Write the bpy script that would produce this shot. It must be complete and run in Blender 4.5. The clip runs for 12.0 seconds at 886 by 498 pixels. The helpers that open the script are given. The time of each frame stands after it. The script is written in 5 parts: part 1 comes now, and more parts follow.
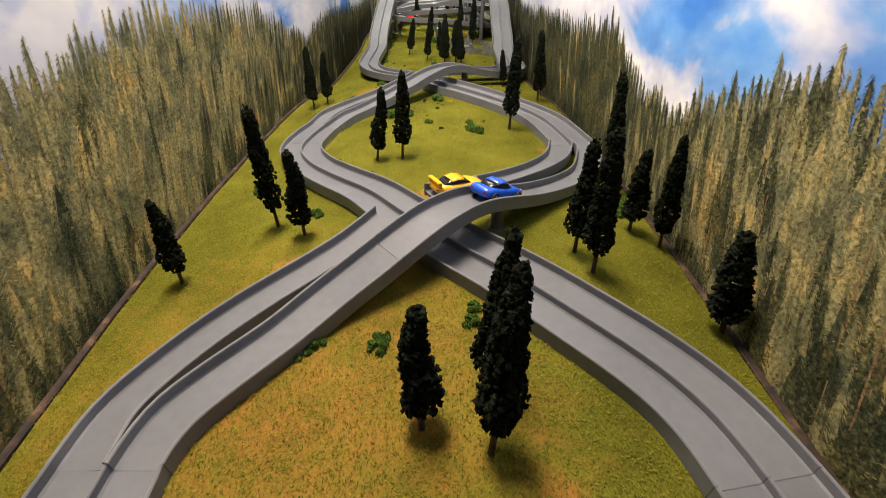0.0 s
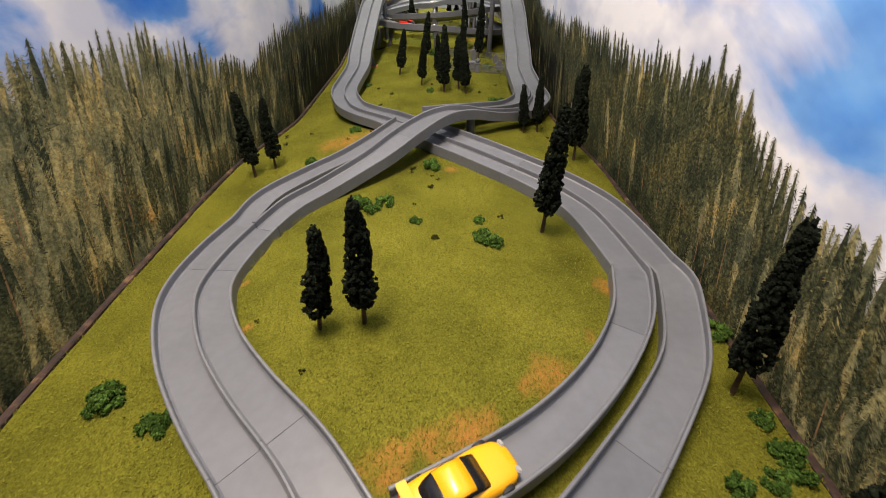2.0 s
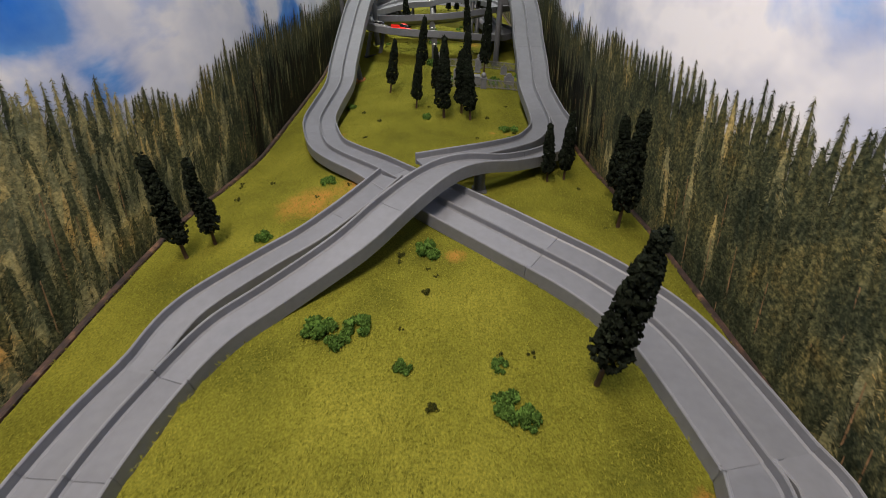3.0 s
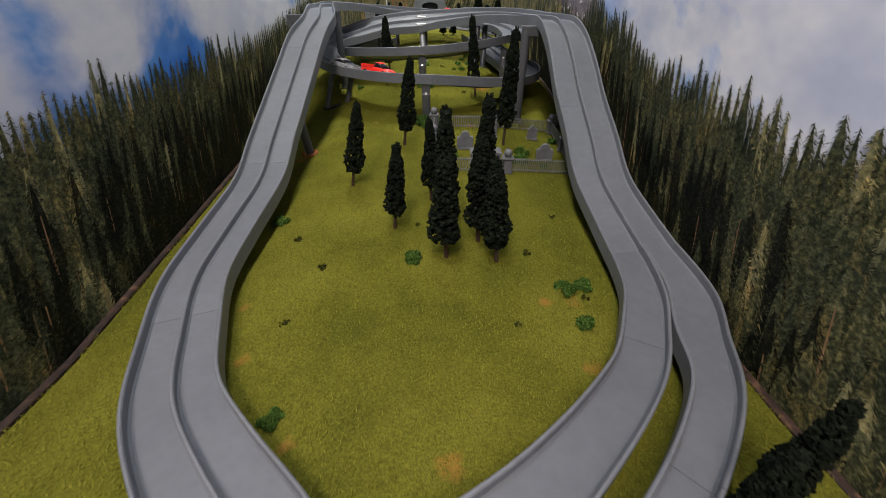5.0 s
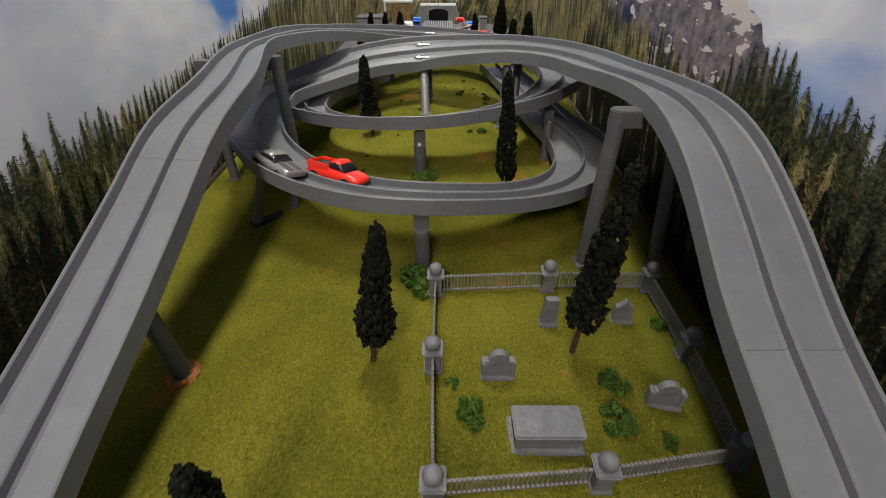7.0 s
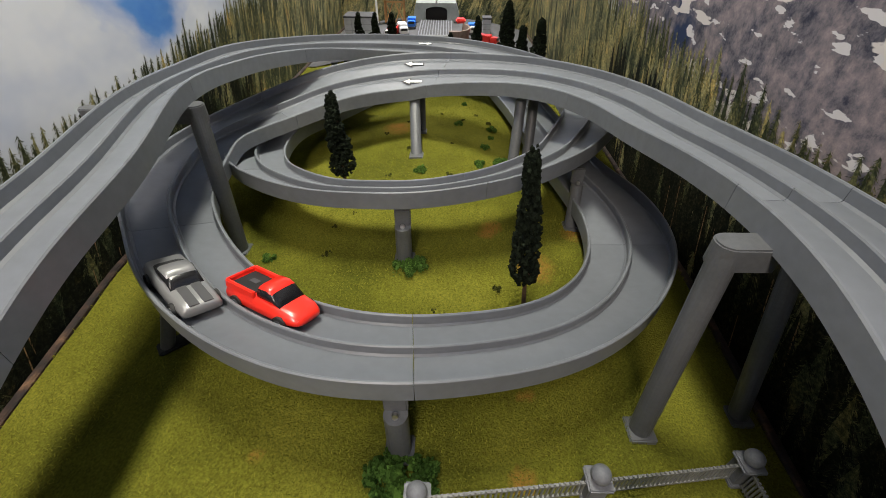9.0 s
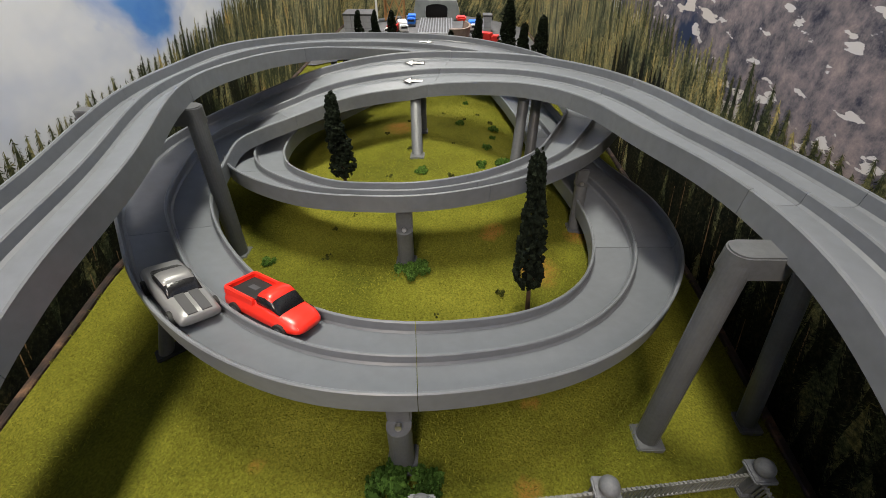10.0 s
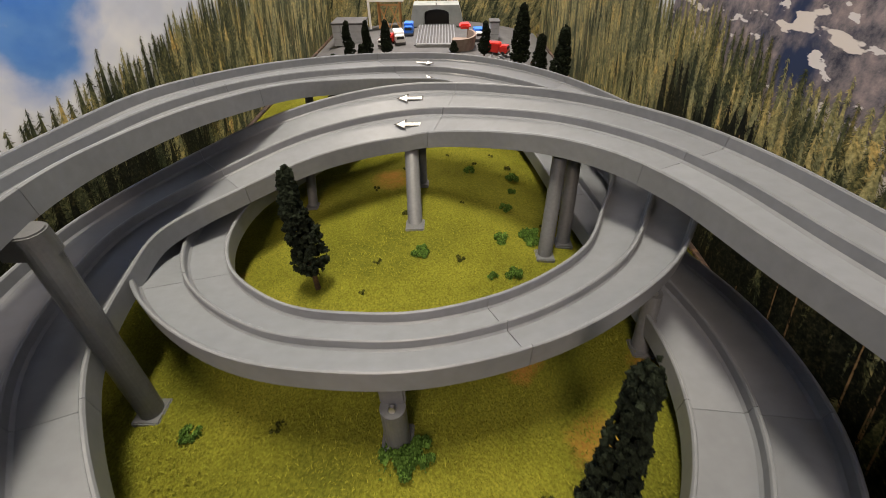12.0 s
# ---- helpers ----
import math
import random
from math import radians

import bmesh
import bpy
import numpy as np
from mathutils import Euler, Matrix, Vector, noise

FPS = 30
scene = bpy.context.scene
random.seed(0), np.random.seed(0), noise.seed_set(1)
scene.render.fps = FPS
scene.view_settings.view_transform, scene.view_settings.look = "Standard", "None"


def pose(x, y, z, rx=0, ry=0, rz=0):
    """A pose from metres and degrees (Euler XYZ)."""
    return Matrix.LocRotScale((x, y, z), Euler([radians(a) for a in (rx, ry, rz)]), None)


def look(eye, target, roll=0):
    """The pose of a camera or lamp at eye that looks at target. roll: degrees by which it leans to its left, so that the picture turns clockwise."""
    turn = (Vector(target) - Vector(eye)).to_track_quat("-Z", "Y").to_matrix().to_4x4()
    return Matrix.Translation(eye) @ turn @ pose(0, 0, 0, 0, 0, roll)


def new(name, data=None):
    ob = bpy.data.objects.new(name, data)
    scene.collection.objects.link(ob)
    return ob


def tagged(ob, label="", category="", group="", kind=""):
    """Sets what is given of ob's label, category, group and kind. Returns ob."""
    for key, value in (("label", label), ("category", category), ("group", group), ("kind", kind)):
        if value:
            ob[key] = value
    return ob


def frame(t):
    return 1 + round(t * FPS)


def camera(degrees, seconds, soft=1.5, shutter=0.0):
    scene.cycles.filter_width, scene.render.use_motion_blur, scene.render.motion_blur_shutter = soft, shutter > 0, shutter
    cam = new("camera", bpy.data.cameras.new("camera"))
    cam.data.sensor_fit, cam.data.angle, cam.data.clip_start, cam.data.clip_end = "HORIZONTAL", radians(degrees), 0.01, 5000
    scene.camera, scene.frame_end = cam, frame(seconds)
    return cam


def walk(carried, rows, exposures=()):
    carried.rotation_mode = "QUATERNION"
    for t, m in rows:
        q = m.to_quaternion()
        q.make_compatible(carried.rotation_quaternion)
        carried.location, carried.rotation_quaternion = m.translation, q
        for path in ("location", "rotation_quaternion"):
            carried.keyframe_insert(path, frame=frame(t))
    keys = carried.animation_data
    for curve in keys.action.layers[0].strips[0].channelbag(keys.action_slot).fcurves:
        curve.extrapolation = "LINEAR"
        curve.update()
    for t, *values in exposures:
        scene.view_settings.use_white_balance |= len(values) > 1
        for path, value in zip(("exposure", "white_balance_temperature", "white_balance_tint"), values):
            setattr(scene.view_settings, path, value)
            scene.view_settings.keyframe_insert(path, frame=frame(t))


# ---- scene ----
cam = camera(94.84, 12.0, soft=0.7, shutter=0.15)
PATH = [
    (0, (-0.0042, 0.0001, 0.3571), (-0.0049, 0.8078, -0.2325), -0.10),
    (0.5, (-0.0007, 0.1213, 0.3621), (-0.0057, 0.9241, -0.2341), -0.58),
    (1, (0.0048, 0.2375, 0.3669), (-0.0039, 1.0363, -0.2346), -0.73),
    (1.5, (0.0079, 0.3581, 0.3649), (0.0006, 1.1552, -0.2388), -0.50),
    (2, (0.0069, 0.4704, 0.3739), (0.0013, 1.2628, -0.2361), -0.20),
    (2.5, (0.0019, 0.6072, 0.3745), (-0.0011, 1.3946, -0.2421), -0.08),
    (3, (0.0033, 0.7610, 0.3723), (0.0002, 1.5427, -0.2513), -0.23),
    (3.2, (0.0037, 0.8196, 0.3700), (0.0011, 1.6004, -0.2547), -0.30),
    (4.8, (-0.0090, 1.2963, 0.3245), (0.0046, 2.0942, -0.2781), -0.29),
    (5, (-0.0088, 1.3509, 0.3238), (0.0053, 2.1497, -0.2776), -0.14),
    (5.5, (-0.0079, 1.4866, 0.3308), (0.0019, 2.2826, -0.2744), 0.04),
    (6.5, (0.0021, 1.7833, 0.3278), (0.0039, 2.5752, -0.2829), 0.15),
    (7, (-0.0019, 1.9058, 0.3336), (-0.0053, 2.6939, -0.2819), -0.01),
    (7.5, (0.0007, 2.0067, 0.3443), (-0.0032, 2.7851, -0.2835), -0.14),
    (7.7, (0.0036, 2.0408, 0.3441), (-0.0010, 2.8172, -0.2862), -0.15),
    (9.3, (0.0044, 2.1587, 0.3408), (0.0061, 2.9304, -0.2953), 0.80),
    (9.5, (0.0044, 2.1611, 0.3417), (0.0064, 2.9313, -0.2961), 0.73),
    (10, (0.0014, 2.1621, 0.3413), (0.0025, 2.9318, -0.2971), 0.59),
    (10.5, (0.0017, 2.1724, 0.3417), (0.0052, 2.9414, -0.2975), 0.74),
    (11, (0.0046, 2.2131, 0.3366), (0.0060, 2.9854, -0.2987), 0.70),
    (11.5, (0.0040, 2.2911, 0.3345), (0.0013, 3.0610, -0.3037), 0.05),
    (12, (-0.0031, 2.3877, 0.3326), (-0.0117, 3.1539, -0.3098), -0.85),
]
walk(cam, [(t, look(eye, target, roll)) for t, eye, target, roll in PATH],
     [(0, 0.15, 6800, 11), (1.5, -0.04, 6650, 13), (3, -0.36, 6250, 12), (5.5, -0.5, 6050, 13), (7, -0.49, 6450, 12), (9.5, -0.14, 6300, 10), (12, -0.04, 7000, 15)])

# ---- light: unseen overhead lamps, a dim room round the table ----
D = 0.1  # the plan below is in decimetres
world = bpy.data.worlds.new("room_light")
scene.world = world
world.use_nodes = True
world.node_tree.nodes["Background"].inputs[0].default_value = (0.9, 0.93, 1.0, 1)
world.node_tree.nodes["Background"].inputs[1].default_value = 0.01


def lamp(x, y, z, sx, sy, watts, colour, spread):
    data = bpy.data.lights.new("overhead_lamp", "AREA")
    data.shape, data.size, data.size_y = "RECTANGLE", sx, sy
    data.energy, data.color, data.spread = watts, colour, radians(spread)
    ob = new("overhead_lamp", data)
    ob.location = (x, y, z)
    return ob


lamp(-0.22, 0.73, 1.45, 0.34, 0.58, 44.0, (1.0, 0.84, 0.69), 175)
lamp(-0.2, 1.65, 1.45, 0.2, 0.5, 6.0, (1.0, 0.96, 0.89), 115)
lamp(-0.1, 2.75, 1.4, 0.14, 0.5, 7.6, (1.0, 0.955, 0.79), 80)
# added only to brighten the table's far end; no such lamp is known
lamp(-0.05, 4.0, 1.3, 0.3, 0.3, 16.0, (1.0, 0.94, 0.84), 100)


# ---- materials ----
def material(name, base, rough=0.6, metal=0.0, spec=0.5):
    m = bpy.data.materials.new(name)
    m.use_nodes = True
    b = m.node_tree.nodes["Principled BSDF"]
    b.inputs["Base Color"].default_value = (*base, 1)
    b.inputs["Roughness"].default_value = rough
    b.inputs["Metallic"].default_value = metal
    b.inputs["Specular IOR Level"].default_value = spec
    return m


def node(m, kind, **inputs):
    n = m.node_tree.nodes.new(kind)
    for k, v in inputs.items():
        n.inputs[k.replace("_", " ")].default_value = v
    return n


def ramp(m, stops):
    n = m.node_tree.nodes.new("ShaderNodeValToRGB")
    e = n.color_ramp.elements
    while len(e) < len(stops):
        e.new(0.5)
    for el, (at, col) in zip(e, stops):
        el.position, el.color = at, (*col, 1)
    return n


def link(m, a, out, b, into):
    m.node_tree.links.new(a.outputs[out], b.inputs[into])


def mix(m, kind="MIX", factor=0.5):
    n = m.node_tree.nodes.new("ShaderNodeMix")
    n.data_type, n.blend_type = "RGBA", kind
    n.inputs[0].default_value = factor
    return n


def bumped(m, scale, strength, distance, detail=6.0, source="Object"):
    """Fine relief from noise at real size."""
    co = node(m, "ShaderNodeTexCoord")
    no = node(m, "ShaderNodeTexNoise", Scale=scale, Detail=detail, Roughness=0.65)
    bu = node(m, "ShaderNodeBump", Strength=strength, Distance=distance)
    link(m, co, source, no, "Vector")
    link(m, no, "Fac", bu, "Height")
    link(m, bu, "Normal", m.node_tree.nodes["Principled BSDF"], "Normal")
    return no, co


def varied(m, stops, scale, detail=5.0, source="Object", stretch=None, second=None):
    """Base colour from noise at one scale, multiplied by noise at another."""
    b = m.node_tree.nodes["Principled BSDF"]
    co = node(m, "ShaderNodeTexCoord")
    no = node(m, "ShaderNodeTexNoise", Scale=scale, Detail=detail, Roughness=0.6)
    if stretch:
        mp = node(m, "ShaderNodeMapping")
        mp.inputs["Scale"].default_value = stretch
        link(m, co, source, mp, "Vector")
        link(m, mp, "Vector", no, "Vector")
    else:
        link(m, co, source, no, "Vector")
    cr = ramp(m, stops)
    link(m, no, "Fac", cr, "Fac")
    last, out = cr, "Color"
    if second:
        s2, lo, hi = second
        n2 = node(m, "ShaderNodeTexNoise", Scale=s2, Detail=4.0)
        link(m, co, source, n2, "Vector")
        r2 = ramp(m, ((0.3, (lo,) * 3), (0.7, (hi,) * 3)))
        link(m, n2, "Fac", r2, "Fac")
        mx = mix(m, "MULTIPLY", 1.0)
        link(m, cr, "Color", mx, 6)
        link(m, r2, "Color", mx, 7)
        last, out = mx, 2
    link(m, last, out, b, "Base Color")
    return last, out


def piece_tone(m, lo, hi):
    """Each moulded piece a little lighter or darker."""
    b = m.node_tree.nodes["Principled BSDF"]
    was = b.inputs["Base Color"].links[0].from_socket
    oi = node(m, "ShaderNodeObjectInfo")
    r = ramp(m, ((0.0, (lo,) * 3), (1.0, (hi,) * 3)))
    link(m, oi, "Random", r, "Fac")
    mx = mix(m, "MULTIPLY", 1.0)
    m.node_tree.links.new(was, mx.inputs[6])
    link(m, r, "Color", mx, 7)
    link(m, mx, 2, b, "Base Color")


TRACK = material("grey_track_plastic", (0.2, 0.2, 0.21), 0.44, 0.0, 0.45)
varied(TRACK, ((0.35, (0.126, 0.136, 0.155)), (0.65, (0.15, 0.161, 0.182))), 6.0, second=(90.0, 0.93, 1.05))
bumped(TRACK, 700.0, 0.05, 0.0005)
piece_tone(TRACK, 0.87, 1.13)
RAIL = material("grey_rail_plastic", (0.17, 0.17, 0.18), 0.42, 0.0, 0.45)
varied(RAIL, ((0.35, (0.134, 0.143, 0.16)), (0.65, (0.162, 0.172, 0.19))), 8.0, second=(120.0, 0.92, 1.05))
bumped(RAIL, 700.0, 0.05, 0.0005)
piece_tone(RAIL, 0.95, 1.05)
PILLAR = material("grey_printed_plastic", (0.19, 0.19, 0.2), 0.4, 0.0, 0.5)
varied(PILLAR, ((0.3, (0.07, 0.073, 0.079)), (0.7, (0.112, 0.116, 0.124))), 14.0, second=(300.0, 0.9, 1.08))
bumped(PILLAR, 900.0, 0.12, 0.0006)

GRASS = material("model_grass_mat", (0.2, 0.2, 0.03), 0.95, 0.0, 0.05)
varied(GRASS, ((0.25, (0.074, 0.08, 0.011)), (0.5, (0.147, 0.148, 0.018)), (0.7, (0.2, 0.195, 0.026)), (0.86, (0.25, 0.17, 0.031))), 7.0, 8.0, second=(420.0, 0.68, 1.3))
bumped(GRASS, 500.0, 0.75, 0.005, 5.0)
at = node(GRASS, "ShaderNodeAttribute")
at.attribute_name = "worn"
wn = node(GRASS, "ShaderNodeTexNoise", Scale=32.0, Detail=9.0, Roughness=0.75)
wc = node(GRASS, "ShaderNodeTexCoord")
link(GRASS, wc, "Object", wn, "Vector")
wm = GRASS.node_tree.nodes.new("ShaderNodeMath")
wm.operation = "MULTIPLY"
link(GRASS, at, "Fac", wm, 0)
link(GRASS, wn, "Fac", wm, 1)
wr = ramp(GRASS, ((0.24, (0, 0, 0)), (0.6, (0.85, 0.85, 0.85))))
link(GRASS, wm, "Value", wr, "Fac")
wx = mix(GRASS, "MIX")
gb = GRASS.node_tree.nodes["Principled BSDF"]
old = gb.inputs["Base Color"].links[0].from_socket
GRASS.node_tree.links.new(old, wx.inputs[6])
wx.inputs[7].default_value = (0.42, 0.185, 0.045, 1)
link(GRASS, wr, "Color", wx, 0)
link(GRASS, wx, 2, gb, "Base Color")
FLOCK = material("grass_flock", (0.2, 0.2, 0.03), 0.95, 0.0, 0.05)
gi = node(FLOCK, "ShaderNodeNewGeometry")
fr = ramp(FLOCK, ((0.0, (0.085, 0.09, 0.012)), (0.6, (0.155, 0.154, 0.019)), (1.0, (0.22, 0.213, 0.028))))
link(FLOCK, gi, "Random Per Island", fr, "Fac")
link(FLOCK, fr, "Color", FLOCK.node_tree.nodes["Principled BSDF"], "Base Color")


def foliage(name, dark, light):
    m = material(name, dark, 0.95, 0.0, 0.05)
    g = node(m, "ShaderNodeNewGeometry")
    r = ramp(m, ((0.0, dark), (0.7, light), (1.0, tuple(min(1, c * 1.7) for c in light))))
    link(m, g, "Random Per Island", r, "Fac")
    link(m, r, "Color", m.node_tree.nodes["Principled BSDF"], "Base Color")
    bumped(m, 1500.0, 0.8, 0.002, 3.0)
    return m


CYPRESS = foliage("dark_cypress_foam", (0.005, 0.007, 0.005), (0.012, 0.016, 0.01))
BUSH = foliage("green_bush_foam", (0.028, 0.062, 0.01), (0.075, 0.14, 0.026))
SCRUB = foliage("olive_scrub_foam", (0.02, 0.025, 0.006), (0.05, 0.055, 0.012))
BARK = material("brown_trunk", (0.05, 0.025, 0.014), 0.8)
varied(BARK, ((0.3, (0.03, 0.015, 0.009)), (0.7, (0.075, 0.04, 0.02))), 200.0)
STONE = material("grey_grave_plastic", (0.25, 0.25, 0.26), 0.6)
varied(STONE, ((0.3, (0.1, 0.105, 0.118)), (0.7, (0.165, 0.17, 0.188))), 60.0, second=(500.0, 0.85, 1.1))
bumped(STONE, 800.0, 0.2, 0.0006)
FENCE = material("pale_fence_plastic", (0.4, 0.4, 0.4), 0.55)
varied(FENCE, ((0.3, (0.12, 0.122, 0.12)), (0.7, (0.19, 0.192, 0.188))), 90.0)
SOIL = material("orange_clay", (0.4, 0.16, 0.05), 0.9)
varied(SOIL, ((0.3, (0.3, 0.1, 0.03)), (0.7, (0.5, 0.22, 0.07))), 40.0, second=(400.0, 0.75, 1.1))
EDGE = material("brown_table_edge", (0.1, 0.05, 0.03), 0.6)
varied(EDGE, ((0.38, (0.014, 0.009, 0.008)), (0.56, (0.045, 0.024, 0.017)), (0.7, (0.16, 0.09, 0.05))), 45.0, second=(300.0, 0.7, 1.2))
DARKWOOD = material("black_painted_board", (0.012, 0.012, 0.013), 0.7)
varied(DARKWOOD, ((0.3, (0.008, 0.008, 0.009)), (0.7, (0.018, 0.018, 0.02))), 20.0)
WALLPAINT = material("workshop_wall_paint", (0.5, 0.48, 0.45), 0.8)
varied(WALLPAINT, ((0.3, (0.12, 0.115, 0.11)), (0.7, (0.16, 0.155, 0.15))), 2.0)
CONCRETE = material("workshop_concrete", (0.2, 0.2, 0.19), 0.8)
varied(CONCRETE, ((0.3, (0.15, 0.15, 0.145)), (0.7, (0.25, 0.25, 0.24))), 3.0)
WHITE = material("white_print", (0.75, 0.75, 0.73), 0.5)
BLACK = material("black_print", (0.01, 0.01, 0.01), 0.5)
STEEL = material("zinc_screw", (0.6, 0.6, 0.6), 0.3, 1.0)

def sky_print(name, deep, blue, haze, white, shade, more):
    """A photograph of a summer sky: heaped clouds with crisp heads and soft grey hollows."""
    m = material(name, blue, 0.6, 0.0, 0.15)
    co = node(m, "ShaderNodeTexCoord")
    mp = node(m, "ShaderNodeMapping")
    mp.inputs["Scale"].default_value = (1.0, 0.75, 1.25)
    link(m, co, "Object", mp, "Vector")
    heap = node(m, "ShaderNodeTexNoise", Scale=3.3, Detail=7.0, Roughness=0.5, Distortion=0.35)
    link(m, mp, "Vector", heap, "Vector")
    cr = ramp(m, ((0.3 + more, deep), (0.39 + more, blue), (0.43 + more, haze), (0.48 + more, white), (0.7, white)))
    link(m, heap, "Fac", cr, "Fac")
    soft = node(m, "ShaderNodeTexNoise", Scale=5.5, Detail=4.0, Roughness=0.55)
    link(m, mp, "Vector", soft, "Vector")
    sr = ramp(m, ((0.36, shade), (0.56, (1.0, 1.0, 1.0))))
    link(m, soft, "Fac", sr, "Fac")
    mx = mix(m, "MULTIPLY", 1.0)
    link(m, cr, "Color", mx, 6)
    link(m, sr, "Color", mx, 7)
    link(m, mx, 2, m.node_tree.nodes["Principled BSDF"], "Base Color")
    return m


SKY = sky_print("printed_cloudy_sky", (0.08, 0.3, 0.82), (0.2, 0.44, 0.86), (0.52, 0.62, 0.86), (0.84, 0.85, 0.9), (0.62, 0.67, 0.8), 0.0)
SKY_BLUE = sky_print("printed_blue_sky", (0.03, 0.17, 0.62), (0.12, 0.3, 0.68), (0.42, 0.5, 0.72), (0.72, 0.73, 0.78), (0.72, 0.76, 0.86), 0.03)


def forest_print(name, dark, mid, light):
    """A photograph of conifers: fine bough texture, each bough a little lighter, darker or browner, and broad drifts of tone."""
    m = material(name, mid, 0.65, 0.0, 0.12)
    co = node(m, "ShaderNodeTexCoord")
    no = node(m, "ShaderNodeTexNoise", Scale=210.0, Detail=8.0, Roughness=0.75)
    link(m, co, "Object", no, "Vector")
    cr = ramp(m, ((0.36, dark), (0.5, mid), (0.64, light)))
    link(m, no, "Fac", cr, "Fac")
    ge = node(m, "ShaderNodeNewGeometry")
    tr = ramp(m, ((0.0, (0.4, 0.46, 0.48)), (0.45, (0.85, 0.88, 0.86)), (0.85, (1.2, 1.15, 1.0)), (1.0, (1.4, 1.15, 0.88))))
    link(m, ge, "Random Per Island", tr, "Fac")
    mx = mix(m, "MULTIPLY", 1.0)
    link(m, cr, "Color", mx, 6)
    link(m, tr, "Color", mx, 7)
    big = node(m, "ShaderNodeTexNoise", Scale=14.0, Detail=4.0, Roughness=0.6)
    link(m, co, "Object", big, "Vector")
    br = ramp(m, ((0.34, (0.45, 0.52, 0.56)), (0.5, (0.95, 0.97, 0.93)), (0.64, (1.25, 1.15, 0.95)), (0.74, (1.4, 1.02, 0.72))))
    link(m, big, "Fac", br, "Fac")
    m2 = mix(m, "MULTIPLY", 1.0)
    link(m, mx, 2, m2, 6)
    link(m, br, "Color", m2, 7)
    link(m, m2, 2, m.node_tree.nodes["Principled BSDF"], "Base Color")
    return m


PRINT = forest_print("printed_olive_forest", (0.11, 0.107, 0.06), (0.27, 0.247, 0.132), (0.45, 0.405, 0.23))
PRINT_DARK = forest_print("printed_dark_forest", (0.016, 0.022, 0.015), (0.068, 0.075, 0.043), (0.19, 0.185, 0.1))
PRINT_DEEP = forest_print("printed_deep_forest", (0.002, 0.003, 0.003), (0.01, 0.012, 0.009), (0.045, 0.043, 0.028))
PALE_TRUNK = material("printed_pale_trunk", (0.3, 0.2, 0.1), 0.65, 0.0, 0.12)
varied(PALE_TRUNK, ((0.3, (0.14, 0.085, 0.045)), (0.7, (0.36, 0.22, 0.11))), 80.0)


def mountain_print():
    """A photograph of a mountain side: mauve-grey rock, blue gullies, slanting strokes and fields of snow."""
    m = material("printed_mountain", (0.2, 0.18, 0.2), 0.6, 0.0, 0.15)
    co = node(m, "ShaderNodeTexCoord")
    rock = node(m, "ShaderNodeTexNoise", Scale=38.0, Detail=10.0, Roughness=0.75)
    link(m, co, "Object", rock, "Vector")
    rc = ramp(m, ((0.36, (0.035, 0.037, 0.06)), (0.46, (0.13, 0.12, 0.14)), (0.55, (0.22, 0.185, 0.2)), (0.66, (0.33, 0.27, 0.265))))
    link(m, rock, "Fac", rc, "Fac")
    gully = node(m, "ShaderNodeTexNoise", Scale=7.0, Detail=5.0, Roughness=0.6)
    link(m, co, "Object", gully, "Vector")
    gr = ramp(m, ((0.37, (1, 1, 1)), (0.45, (0, 0, 0))))
    link(m, gully, "Fac", gr, "Fac")
    blue = mix(m, "MIX")
    link(m, gr, "Color", blue, 0)
    link(m, rc, "Color", blue, 6)
    blue.inputs[7].default_value = (0.022, 0.035, 0.085, 1)
    mp = node(m, "ShaderNodeMapping")
    mp.inputs["Rotation"].default_value = (radians(38), 0, 0)
    mp.inputs["Scale"].default_value = (1.0, 0.8, 2.2)
    link(m, co, "Object", mp, "Vector")
    last = blue
    for scale, lo, hi, tone in ((30.0, 0.61, 0.625, (0.6, 0.57, 0.58)), (13.0, 0.625, 0.635, (0.62, 0.57, 0.55)), (4.2, 0.645, 0.66, (0.62, 0.55, 0.48))):
        no = node(m, "ShaderNodeTexNoise", Scale=scale, Detail=4.0, Roughness=0.5)
        link(m, mp, "Vector", no, "Vector")
        rr_ = ramp(m, ((lo, (0, 0, 0)), (hi, (1, 1, 1))))
        link(m, no, "Fac", rr_, "Fac")
        mx = mix(m, "MIX")
        link(m, rr_, "Color", mx, 0)
        link(m, last, 2, mx, 6)
        mx.inputs[7].default_value = (*tone, 1)
        last = mx
    link(m, last, 2, m.node_tree.nodes["Principled BSDF"], "Base Color")
    return m


ROCK = mountain_print()


# ---- builders ----
def ground_z(x, y):
    """Height of the grass sheet, in decimetres: humped across the table, with a shallow dip from the ramps to the graveyard."""
    x = np.clip(x, -4.7, 4.0)
    v = (np.asarray(y) - 14) / 10
    dip = np.interp(y, (13.5, 16.5, 23.0, 25.5), (0.0, 0.22, 0.22, 0.0))
    z = 0.097 - 0.032 * np.minimum(abs(x), 4.2) ** 2 - 0.03 * x - 0.017 * v - 0.028 * v * v - dip
    return z if np.ndim(z) else float(z)


def edge_left(y):
    """Where the mat meets the left board, in decimetres."""
    return sum(np.interp(np.asarray(y) + d, (-4, 1.8, 4, 8, 13, 15.5, 20, 24, 27, 43), (-4.3, -4.35, -4.65, -4.8, -4.78, -4.4, -4.42, -4.5, -4.62, -4.7)) for d in (-1, 0, 1)) / 3


